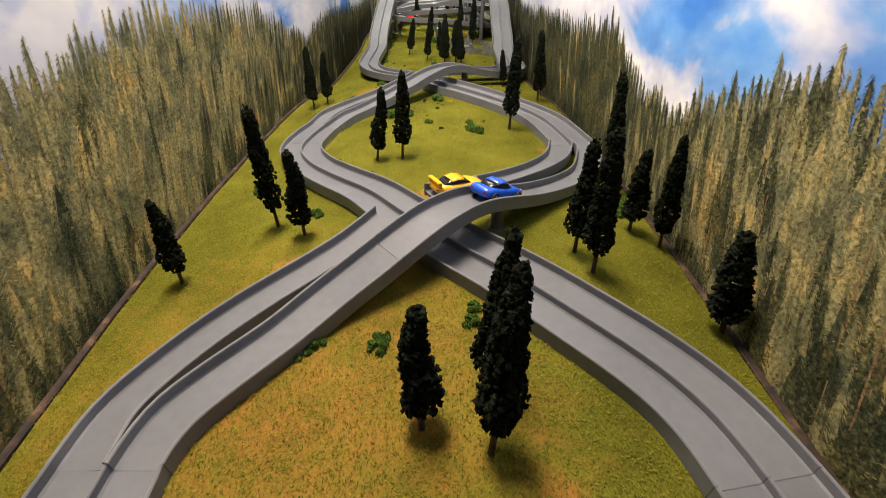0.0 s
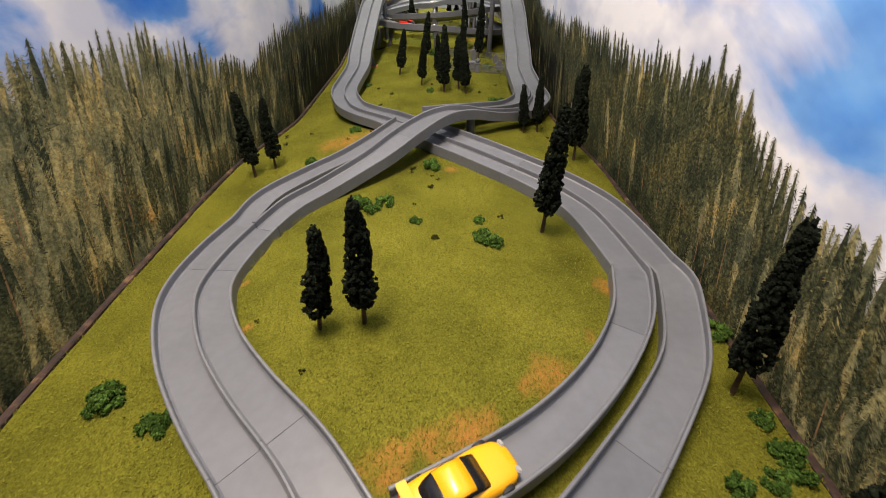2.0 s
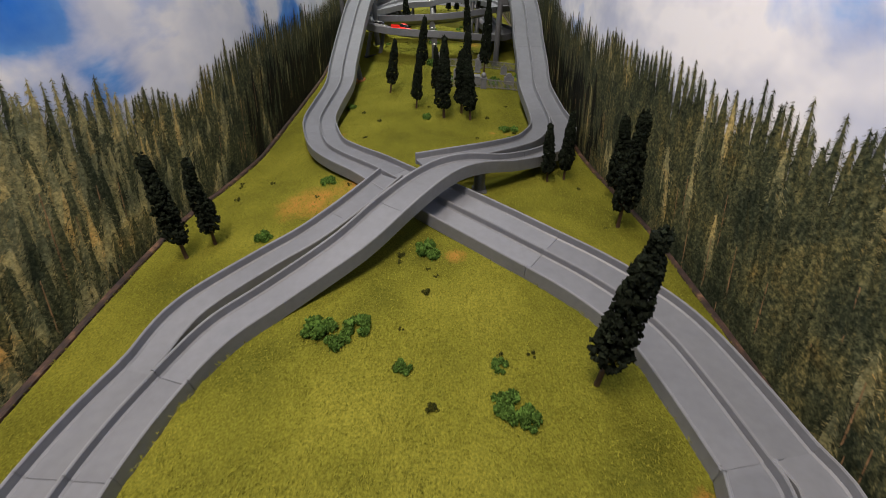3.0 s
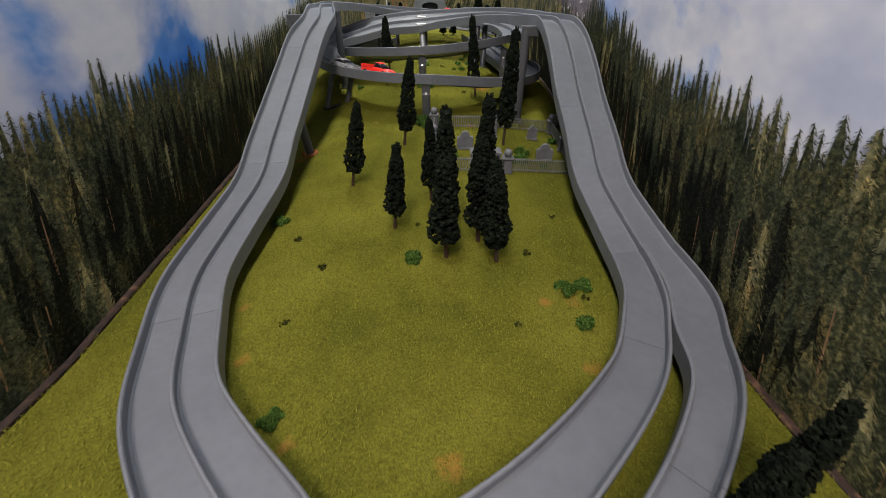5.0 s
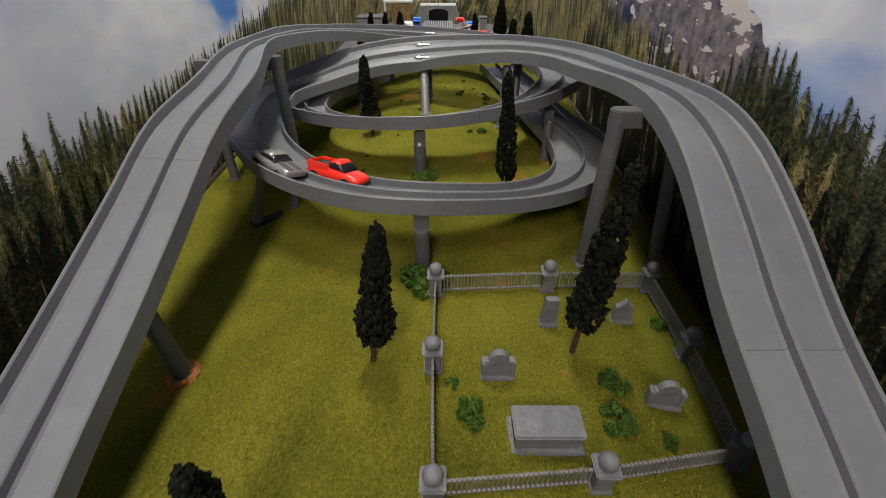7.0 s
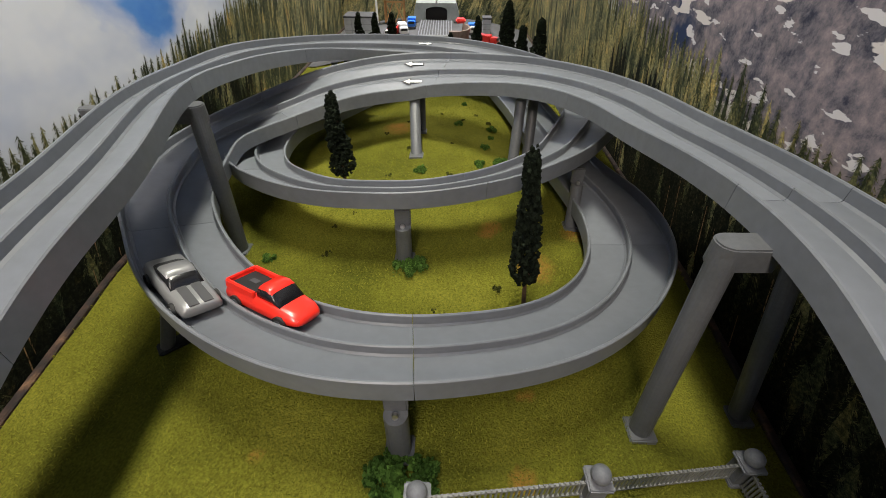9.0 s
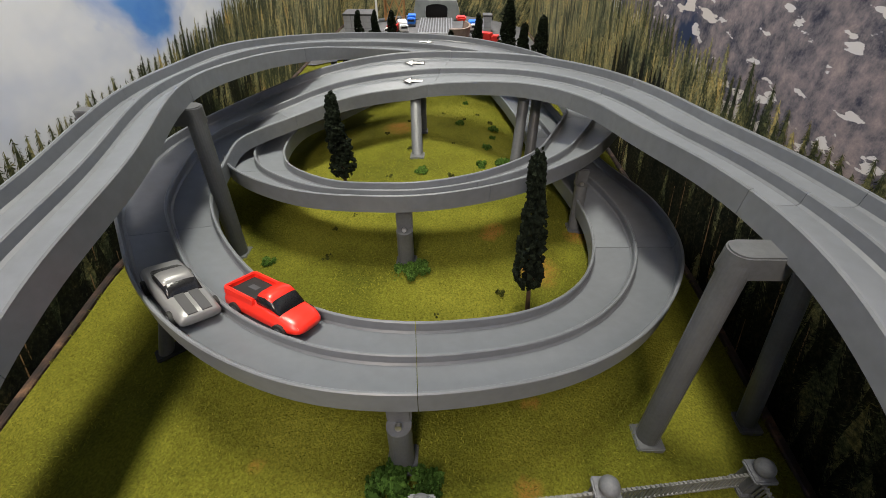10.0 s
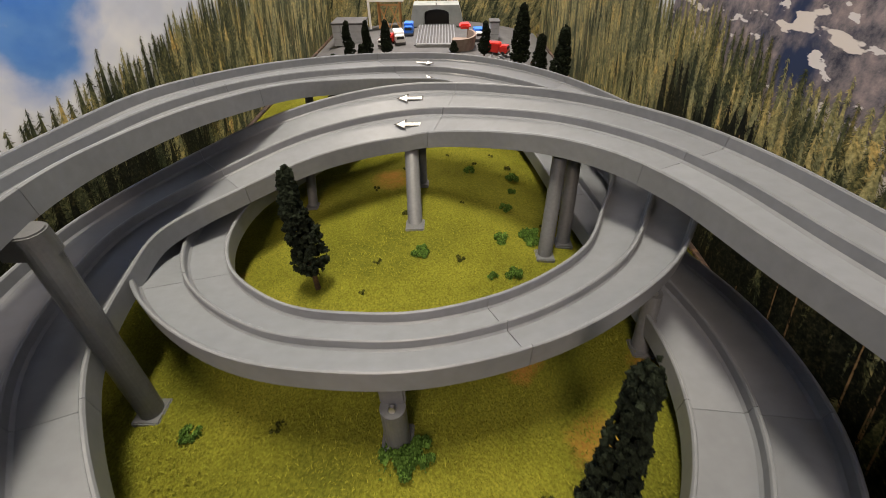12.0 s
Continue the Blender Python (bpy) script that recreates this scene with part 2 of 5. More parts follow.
def edge_right(y):
    return sum(np.interp(np.asarray(y) + d, (-4, 2.3, 4.4, 10, 13.5, 15.5, 17, 24, 30, 43), (3.7, 3.75, 3.9, 3.92, 3.7, 3.4, 3.38, 3.5, 3.7, 3.9)) for d in (-1, 0, 1)) / 3


def thing(name, x=0.0, y=0.0, z=0.0, turn=0.0, label="", category="", group="", kind=""):
    ob = new(name)
    ob.empty_display_size = 0.02
    ob.location = (x * D, y * D, z * D)
    ob.rotation_euler = (0, 0, radians(turn))
    return tagged(ob, label, category, group, kind)


def mesh_of(name, bm, mat, smooth=False):
    bm.normal_update()
    for v in bm.verts:
        v.co *= D
    me = bpy.data.meshes.new(name)
    bm.to_mesh(me)
    bm.free()
    me.materials.append(mat)
    if smooth:
        for p in me.polygons:
            p.use_smooth = True
    return me


def part(name, bm, mat, parent=None, label="", smooth=False):
    ob = new(name, mesh_of(name, bm, mat, smooth))
    ob.parent = parent
    return tagged(ob, label)


def box(bm, x0, y0, z0, x1, y1, z1, bevel=0.0):
    r = bmesh.ops.create_cube(bm, size=1)
    for v in r["verts"]:
        v.co = Vector((x0 + (v.co.x + 0.5) * (x1 - x0), y0 + (v.co.y + 0.5) * (y1 - y0), z0 + (v.co.z + 0.5) * (z1 - z0)))
    if bevel:
        es = list({e for v in r["verts"] for e in v.link_edges})
        bmesh.ops.bevel(bm, geom=es, offset=bevel, segments=2, affect="EDGES")
    return bm


def cyl(bm, x, y, z0, z1, r0, r1=None, seg=20):
    r1 = r0 if r1 is None else r1
    r = bmesh.ops.create_cone(bm, cap_ends=True, segments=seg, radius1=r0, radius2=r1, depth=z1 - z0)
    bmesh.ops.translate(bm, verts=r["verts"], vec=(x, y, (z0 + z1) / 2))
    return bm


def spline(stations, step=0.11):
    """Smooth rows through the stations (x, y, top, width, bank)."""
    p = np.array(stations, float)
    p = np.vstack([2 * p[0] - p[1], p, 2 * p[-1] - p[-2]])
    rows = []
    for i in range(1, len(p) - 2):
        n = max(2, int(np.linalg.norm(p[i + 1, :3] - p[i, :3]) / step))
        for k in range(n):
            u = k / n
            a, b, c, d = p[i - 1 : i + 3]
            rows.append(0.5 * (2 * b + (c - a) * u + (2 * a - 5 * b + 4 * c - d) * u * u + (3 * b - a - 3 * c + d) * u**3))
    rows.append(p[-2])
    rows = np.array(rows)
    for _ in range(3):
        rows[1:-1] = (rows[:-2] + 2 * rows[1:-1] + rows[2:]) / 4
    return rows


def sides_of(rows):
    t = np.gradient(rows[:, :2], axis=0)
    t /= np.linalg.norm(t, axis=1)[:, None]
    return np.stack([t[:, 1], -t[:, 0]], 1)  # to the right of travel


def sweep(rows, right, section):
    """A closed section (side, shift, drop) swept along rows: side -1..1 across the width, shift in decimetres, drop from the rail's top."""
    bm = bmesh.new()
    rings = []
    for (x, y, z, w, bank), (rx, ry) in zip(rows, right):
        ring = []
        for s, o, dz in section:
            q = s * w / 2 + o
            ring.append(bm.verts.new((x + rx * q, y + ry * q, z + dz + bank * q)))
        rings.append(ring)
    n = len(section)
    for a, b in zip(rings, rings[1:]):
        for i in range(n):
            bm.faces.new((a[i], a[(i + 1) % n], b[(i + 1) % n], b[i])).smooth = True
    for ends in (rings[0], rings[-1][::-1]):
        for e in bm.faces.new(ends).edges:
            e.smooth = False
    for a, b in zip(rings, rings[1:]):
        for i in range(n):
            bm.edges.get((a[i], b[i])).smooth = False
    bmesh.ops.recalc_face_normals(bm, faces=bm.faces)
    return bm


RT = 0.036  # rail thickness
SKIRT = 0.22
FLOOR = 0.13


def rail_section(side, inner):
    """A side wall: upright plate with a rounded top, its foot flared at the floor."""
    o = inner
    return [(side, 0.0, -SKIRT), (side, 0.0, -0.012), (side, o * 0.3 * RT, 0.0), (side, o * 0.75 * RT, 0.0), (side, o * RT, -0.012), (side, o * RT, -FLOOR + 0.02), (side, o * (RT + 0.03), -FLOOR - 0.01), (side, o * RT, -SKIRT)]


def road(name, stations, lanes, label, group="race track sections"):
    rows = spline(stations)
    root = thing(name, label=label, category="race track", group=group)
    deck = [(-1, RT * 0.6, -FLOOR), (1, -RT * 0.6, -FLOOR), (1, -RT * 0.6, -FLOOR - 0.05), (-1, RT * 0.6, -FLOOR - 0.05)]
    h = RT * 0.5
    div = [(0, -h - 0.03, -FLOOR - 0.01), (0, -h, -FLOOR + 0.02), (0, -h, -0.03), (0, -h * 0.5, -0.018), (0, h * 0.5, -0.018), (0, h, -0.03), (0, h, -FLOOR + 0.02), (0, h + 0.03, -FLOOR - 0.01)]
    right = sides_of(rows)
    step = 28
    cuts = list(range(0, len(rows) - 9, step)) + [len(rows) - 1]
    for i0, i1 in zip(cuts, cuts[1:]):  # moulded pieces, a hair apart
        seg, side = rows[i0 : i1 + 1].copy(), right[i0 : i1 + 1]
        if i1 < len(rows) - 1:
            seg[-1] += (seg[-2] - seg[-1]) * 0.045
        part("deck", sweep(seg, side, deck), TRACK, root)
        part("rail", sweep(seg, side, rail_section(-1, 1)), RAIL, root)
        part("rail", sweep(seg, side, rail_section(1, -1)), RAIL, root)
        if lanes == 2:
            part("divider", sweep(seg, side, div), RAIL, root)
    return rows


# ---- the setting: grass sheet, table edge, printed boards, room ----
bm = bmesh.new()
nx, ny = 70, 340
grid = []
for j in range(ny + 1):
    y = -4 + 47 * j / ny
    line = []
    for i in range(nx + 1):
        x = edge_left(y) + 0.2 + (edge_right(y) - edge_left(y) - 0.4) * i / nx
        line.append(bm.verts.new((x, y, ground_z(x, y) + 0.025 * noise.noise((x * 1.3, y * 1.3, 0)))))
    grid.append(line)
for j in range(ny):
    for i in range(nx):
        bm.faces.new((grid[j][i], grid[j][i + 1], grid[j + 1][i + 1], grid[j + 1][i]))
CLAY = [(-0.3, 5.72, 0.22), (0.1, 5.92, 0.22), (0.5, 6.2, 0.2), (0.95, 6.62, 0.16), (-0.9, 5.9, 0.45), (0.3, 6.6, 0.4), (1.2, 7.3, 0.4), (2.3, 8.9, 0.25), (-2.3, 13.6, 0.7), (-1.5, 14.0, 0.6), (0.2, 12.0, 0.2), (-2.1, 16.2, 0.14), (-2.4, 17.0, 0.14), (1.55, 17.05, 0.16), (1.2, 17.0, 0.12), (1.2, 25.4, 0.35), (0.75, 22.9, 0.18), (-0.9, 29.6, 0.4), (1.9, 26.2, 0.25), (-1.3, 1.2, 0.5), (0.9, 1.5, 0.3), (-2.8, 21.4, 0.25), (0.08, 6.40, 0.2), (0.29, 6.64, 0.22), (-2.32, 8.01, 0.12), (-2.71, 8.88, 0.1), (1.79, 7.94, 0.13), (-2.91, 17.82, 0.1), (-1.34, 15.25, 0.12), (0.00, 15.02, 0.16), (-3.02, 18.34, 0.08), (1.47, 16.02, 0.16), (1.25, 21.58, 0.1), (0.85, 23.66, 0.12), (-1.53, 23.05, 0.1), (0.74, 26.20, 0.2), (-2.53, 27.49, 0.14), (0.64, 26.01, 0.18), (0.83, 1.99, 0.12), (1.96, 12.53, 0.15), (-0.58, 6.35, 0.20), (-0.37, 6.47, 0.20), (-0.07, 6.57, 0.22), (0.24, 6.71, 0.20), (0.50, 6.84, 0.16), (-0.40, 6.26, 0.20), (-2.24, 4.53, 0.30), (0.89, 7.14, 0.14)]
TINT = (-1.6, 2.4, 4.4, 0.8)  # a broad, faint tan stretch, putting some warm lamp light into the grass colour
ground = tagged(part("ground", bm, GRASS, smooth=True), "yellow-green model grass mat covering the long diorama table", "ground", kind="structure")
worn = ground.data.attributes.new("worn", "FLOAT", "POINT")
for k, v in enumerate(ground.data.vertices):
    x, y = v.co.x / D, v.co.y / D
    worn.data[k].value = max(TINT[3] * math.exp(-((x - TINT[0]) ** 2 + (y - TINT[1]) ** 2) / TINT[2] ** 2), *(1.06 * math.exp(-((x - cx) ** 2 + (y - cy) ** 2) / (r * r)) for cx, cy, r in CLAY))


def wall_box(name, x0, y0, z0, x1, y1, z1, mat, label, category):
    b = bmesh.new()
    box(b, x0, y0, z0, x1, y1, z1)
    return tagged(part(name, b, mat), label, category, kind="structure")


def edge_strip(curve, inward, label):
    """A thin wooden strip along the mat, with a pale worn top."""
    b = bmesh.new()
    rings = []
    for y in np.linspace(-4, 43, 120):
        x = float(curve(y))
        z = ground_z(x + 0.12 * inward, y)
        rings.append([b.verts.new((x + inward * u, y, z + w)) for u, w in ((0.1, -0.5), (0.1, 0.03), (0.112, 0.042), (0.17, 0.04), (0.185, 0.02), (0.185, -0.5))])
    for p, q in zip(rings, rings[1:]):
        for k in range(6):
            b.faces.new((p[k], p[(k + 1) % 6], q[(k + 1) % 6], q[k]))
    bmesh.ops.recalc_face_normals(b, faces=b.faces)
    tagged(part("table_edge", b, EDGE), label, "trim", kind="structure")


edge_strip(edge_left, 1, "thin worn brown wooden edge of the diorama table")
edge_strip(edge_right, -1, "thin worn brown wooden edge of the diorama table")
table = thing("table", -0.38, 19.5, -10 + 0.2, 0, "long plain wooden table carrying the diorama", "table")
for name, dims in [("tabletop", (-4.34, -23.5, 8.4, 4.33, 23.6, 8.6))] + [("leg", (sx * 4.0 - 0.35, sy - 0.35, 0, sx * 4.0 + 0.35, sy + 0.35, 8.4)) for sx in (-1, 1) for sy in (-22.5, 0, 22.5)]:
    b = bmesh.new()
    box(b, *dims, 0.04)
    part(name, b, EDGE, table)
wall_box("floor", -30, -30, -10, 30, 60, -9.8, CONCRETE, "grey concrete workshop floor under the table", "floor")
wall_box("ceiling", -30, -30, 17, 30, 60, 17.3, WALLPAINT, "pale painted workshop ceiling above the table", "ceiling")
wall_box("wall_south", -30, -30.3, -10, 30, -30, 17, WALLPAINT, "plain painted workshop wall", "wall")
wall_box("wall_west", -30.3, -30, -10, -30, 60, 17, WALLPAINT, "plain painted workshop wall", "wall")
wall_box("wall_east", 30, -30, -10, 30.3, 60, 17, WALLPAINT, "plain painted workshop wall", "wall")
wall_box("wall_north", -30, 60, -10, 30, 60.3, 17, WALLPAINT, "plain painted workshop wall", "wall")


def conifer_print(sheets, lit, dim, wall, a, foot, top, width, off, gen):
    """One printed conifer: a slim core and many small drooping boughs, a lit and a dim side put into the print's tones.
    """
    h = top - foot
    cu = np.array((-0.2, 0.2, 0.09, 0.0, -0.09)) * width + a
    cz = np.array((foot, foot, foot + 0.7 * h, top, foot + 0.7 * h))
    p = wall(cu, cz, off)
    sheets[lit].append(p[[0, 1, 2, 0, 2, 4, 4, 2, 3]].reshape(-1, 3, 3))
    n = 260
    u = gen.uniform(0, 0.985, n) ** 0.9
    e = gen.uniform(-1, 1, n)
    half = 0.5 * width * ((1 - u) ** 0.8 + 0.05)
    size = gen.uniform(0.025, 0.08, n) * (1.2 - 0.5 * u)
    x = a + e * np.maximum(half - 0.6 * size, 0.01)
    z = foot + h * u + 0.02 * gen.uniform(-1, 1, n)
    tip_x = x + np.where(e < 0, -1, 1) * size * gen.uniform(0.5, 1.1, n)
    tip_z = z - size * gen.uniform(0.3, 1.1, n)
    thick = gen.uniform(0.2, 0.4, n) * size
    d = off + 0.001 + 0.00001 * np.arange(n)
    tri = np.stack([wall(x - 0.2 * thick, z + 0.5 * thick, d), wall(x + 0.2 * thick, z - 0.5 * thick, d), wall(tip_x, tip_z, d)], 1)
    light = e < gen.uniform(0.2, 3.5, n)
    sheets[lit].append(tri[light])
    sheets[dim].append(tri[~light])


def skyline(points, reach=None):
    """Height of the tree line along a board; a board that stands nearer carries its trees nearer to eye height."""
    ys, zs = zip(*points)
    if reach is None:
        return lambda y: float(np.interp(y, ys, zs))
    return lambda y: 3.4 - (3.4 - float(np.interp(y, ys, zs))) * reach(y)


def backdrop(name, wall, lo, hi, sky_top, line, seed, label, tones, mountain=None, sky=SKY):
    """A printed board: sky sheet, a mountain where there is one, and rows of printed conifers, each a hair in front of the last."""
    rng = random.Random(seed)
    gen = np.random.RandomState(seed)
    root = thing(name, label=label, category="backdrop", kind="structure")
    b = bmesh.new()
    rings = []
    for a in np.linspace(lo, hi, 50):
        q = np.full(4, a)
        rings.append([b.verts.new(c) for c in wall(q, np.array((-1.6, sky_top, sky_top, -1.6)), np.array((0.0, 0.0, -0.25, -0.25)))])
    for p, q in zip(rings, rings[1:]):
        for k in range(4):
            b.faces.new((p[k], p[(k + 1) % 4], q[(k + 1) % 4], q[k]))
    b.faces.new(rings[0])
    b.faces.new(rings[-1][::-1])
    bmesh.ops.recalc_face_normals(b, faces=b.faces)
    part("sky_sheet", b, sky, root)
    if mountain:
        b = bmesh.new()
        m0, m1, peak = mountain
        n = 60
        at_ = np.linspace(m0, m1, n + 1)
        u = np.linspace(0, 1, n + 1)
        z = 0.8 + (peak - 0.8) * np.minimum(1.0, 1.35 * u) + np.array([0.35 * noise.noise((v * 9, 3, 0)) + 0.15 * noise.noise((v * 31, 8, 0)) for v in u])
        low = [b.verts.new(c) for c in wall(at_, 0 * u - 0.3, 0 * u + 0.006)]
        high = [b.verts.new(c) for c in wall(at_, z, 0 * u + 0.006)]
        for k in range(n):
            b.faces.new((low[k], low[k + 1], high[k + 1], high[k]))
        part("printed_mountain", b, ROCK, root)
    foot, shear = -0.9, 0.35
    lean = lambda a, z, o: wall(a + shear * (z - foot), z, o)
    # lower rows are more often dark: forest shade put into the print's colour
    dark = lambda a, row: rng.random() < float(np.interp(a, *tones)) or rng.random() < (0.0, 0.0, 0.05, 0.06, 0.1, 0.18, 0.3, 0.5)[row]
    sheets = {0: [], 1: [], 2: []}
    trunks = []
    for a in np.arange(lo, hi, 0.3):  # the solid wood behind the single trees
        z0, z1 = (foot + (line(v) - foot) * 0.62 for v in (a, a + 0.3))
        c = wall(np.array((a, a + 0.3, a + 0.3, a)), np.array((foot, foot, z1, z0)), 0.01)
        sheets[2 if 16 < a < 27 else 1].append(c[[0, 1, 2, 0, 2, 3]].reshape(-1, 3, 3))
    for row, share in enumerate((1.0, 0.94, 0.86, 0.76, 0.65, 0.53, 0.41, 0.28)):
        a = lo - 1.5
        while a < hi:
            t = line(a + shear * 3)
            top = foot + (t - foot) * share * rng.uniform(0.93, 1.0) + 0.14 * noise.noise((a * 0.9, row, seed)) + (rng.random() ** 3 * 0.2 if row < 2 else 0)
            f = max(foot, top - rng.uniform(1.0, 1.9))
            off = 0.014 + 0.006 * row + rng.uniform(0, 0.003)
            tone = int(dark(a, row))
            # near-black lower rows from 15 to 32, deep shade put into the colour
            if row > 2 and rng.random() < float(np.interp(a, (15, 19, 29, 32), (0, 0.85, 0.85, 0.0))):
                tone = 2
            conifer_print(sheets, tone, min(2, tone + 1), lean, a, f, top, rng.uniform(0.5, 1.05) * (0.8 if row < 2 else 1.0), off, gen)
            if row > 2 and rng.random() < 0.13:
                z0, z1 = f - 0.3, f + 0.7 * (top - f)
                c = lean(a + np.array((-0.02, 0.014, 0.006, -0.006)), np.array((z0, z0, z1, z1)), off + 0.006)
                trunks.append(c[[0, 1, 2, 0, 2, 3]].reshape(-1, 3, 3))
            a += rng.uniform(0.1, 0.2) if row < 3 else rng.uniform(0.15, 0.3)
    sheets[3] = trunks
    for key, mat, words in ((0, PRINT, "olive printed conifers"), (1, PRINT_DARK, "dark green printed conifers"), (2, PRINT_DEEP, "near-black printed shade within the forest"), (3, PALE_TRUNK, "pale brown printed trunks")):
        if sheets[key]:
            tri = np.concatenate(sheets[key]).reshape(-1, 3) * D
            kindly = "printed_trunks" if key == 3 else "printed_forest"
            me = bpy.data.meshes.new(kindly)
            me.from_pydata(tri.tolist(), [], np.arange(len(tri)).reshape(-1, 3).tolist())
            me.materials.append(mat)
            ob = new(kindly, me)
            ob.parent = root
            tagged(ob, words, kind="stuff")
    return root


def upright(x, y, z):
    return np.stack(np.broadcast_arrays(x, y, z), -1).astype(float)


LEFT = skyline(((-4, 3.0), (3, 2.7), (5, 2.72), (7, 3.0), (9.5, 2.93), (10.8, 2.68), (12.3, 2.45), (13.8, 1.95), (15.2, 1.42), (16.8, 1.87), (19.7, 1.82), (22, 1.55), (24.4, 1.5), (26.8, 1.5), (28.8, 1.65), (30, 1.85), (32, 2.1), (42, 2.6)), lambda y: -edge_left(y) / 4.7)
RIGHT = skyline(((-4, 2.6), (2, 2.6), (4.4, 2.72), (5.3, 2.36), (6.0, 2.1), (7.2, 1.62), (8.6, 1.62), (9.6, 2.1), (10.2, 2.4), (12.3, 2.2), (13.5, 2.08), (16.2, 2.0), (18.4, 1.65), (19.0, 1.82), (20.3, 1.52), (21.0, 1.75), (22, 2.05), (23.5, 2.4), (24.3, 2.0), (25.1, 1.7), (26.5, 1.85), (28.2, 2.0), (29.5, 2.25), (31, 2.2), (33, 2.6), (42, 2.6)), lambda y: edge_right(y) / 3.93)
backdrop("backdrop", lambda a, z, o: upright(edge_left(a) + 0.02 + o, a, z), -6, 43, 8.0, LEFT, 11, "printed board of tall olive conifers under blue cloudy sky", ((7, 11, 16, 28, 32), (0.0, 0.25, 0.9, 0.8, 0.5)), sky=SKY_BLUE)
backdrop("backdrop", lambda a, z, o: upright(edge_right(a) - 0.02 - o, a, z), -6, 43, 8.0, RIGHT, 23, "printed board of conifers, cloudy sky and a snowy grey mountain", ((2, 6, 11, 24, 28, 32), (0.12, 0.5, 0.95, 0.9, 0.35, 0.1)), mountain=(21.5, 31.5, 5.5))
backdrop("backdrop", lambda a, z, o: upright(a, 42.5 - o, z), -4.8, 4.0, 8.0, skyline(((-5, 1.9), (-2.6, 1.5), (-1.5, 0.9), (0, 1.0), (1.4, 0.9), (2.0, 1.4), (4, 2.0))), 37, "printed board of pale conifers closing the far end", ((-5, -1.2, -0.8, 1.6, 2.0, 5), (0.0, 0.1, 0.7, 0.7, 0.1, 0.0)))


# ---- the race track ----
ROAD_B = [(2.45, -1.57, 0.14, 1.02, 0), (2.7, 0.16, 0.1, 1.01, 0), (2.65, 1.59, 0.09, 1.01, 0), (2.32, 2.55, 0.11, 1.02, 0), (1.36, 3.58, 0.22, 1.04, 0), (0.67, 4.22, 0.28, 1.03, 0), (-0.05, 4.83, 0.32, 1.01, 0), (-0.74, 5.57, 0.33, 0.97, 0), (-1.29, 6.24, 0.31, 0.93, 0), (-2.07, 6.96, 0.25, 0.9, 0), (-2.74, 7.72, 0.17, 0.88, 0), (-3.19, 8.6, 0.11, 0.9, 0), (-3.18, 9.47, 0.09, 0.91, 0), (-3.01, 10.13, 0.11, 0.9, 0)]
JUMP_B = [(-3.44, 10.33, 0.08, 0.51, 0), (-3.07, 11.03, 0.13, 0.5, 0), (-2.33, 11.86, 0.24, 0.49, 0), (-1.89, 12.28, 0.3, 0.5, 0), (-1.38, 12.98, 0.38, 0.5, 0), (-0.87, 13.79, 0.48, 0.5, 0)]
BRIDGE_B = [(-2.8, 10.07, 0.15, 0.52, 0), (-2.51, 10.65, 0.19, 0.51, 0), (-2.13, 11.03, 0.25, 0.52, 0), (-1.2, 11.78, 0.55, 0.55, 0), (-0.74, 12.37, 0.7, 0.56, 0), (-0.25, 13.04, 0.79, 0.54, 0), (0.17, 13.51, 0.79, 0.49, 0), (0.63, 13.89, 0.69, 0.43, 0), (1.17, 14.33, 0.47, 0.36, 0), (1.87, 14.98, 0.26, 0.39, 0), (2.43, 15.68, 0.11, 0.44, 0), (2.66, 16.35, 0.02, 0.54, 0), (2.89, 16.96, -0, 0.56, 0), (2.91, 17.68, 0.02, 0.54, 0)]
LAND_B = [(-0.33, 14.05, 0.57, 0.59, 0), (0.34, 14.46, 0.51, 0.54, 0), (0.87, 14.89, 0.41, 0.5, 0), (1.4, 15.4, 0.28, 0.49, 0), (1.82, 15.9, 0.17, 0.48, 0), (2.12, 16.49, 0.09, 0.48, 0), (2.31, 16.95, 0.06, 0.48, 0), (2.39, 17.43, 0.06, 0.49, 0)]
ROAD_B2 = [(2.62, 17.78, 0.06, 0.95, 0), (2.59, 18.42, 0.14, 0.92, 0), (2.54, 19.34, 0.31, 0.89, 0), (2.6, 20.27, 0.64, 0.89, 0), (2.6, 21.24, 1.05, 0.9, 0), (2.61, 22, 1.46, 0.89, 0), (2.59, 22.69, 1.8, 0.86, 0), (2.59, 23.48, 1.95, 0.83, 0), (2.62, 24.58, 1.87, 0.88, 0), (2.49, 25.86, 1.73, 0.92, 0.06), (2.32, 27, 1.63, 0.98, 0.09), (1.88, 27.98, 1.54, 1.06, 0.11), (1.01, 28.88, 1.4, 1.14, 0.17), (-0.47, 29.59, 1.17, 1.2, 0.25), (-1.8, 29.02, 1.12, 1.14, 0.19), (-2.79, 28.15, 0.97, 1.06, 0.1)]
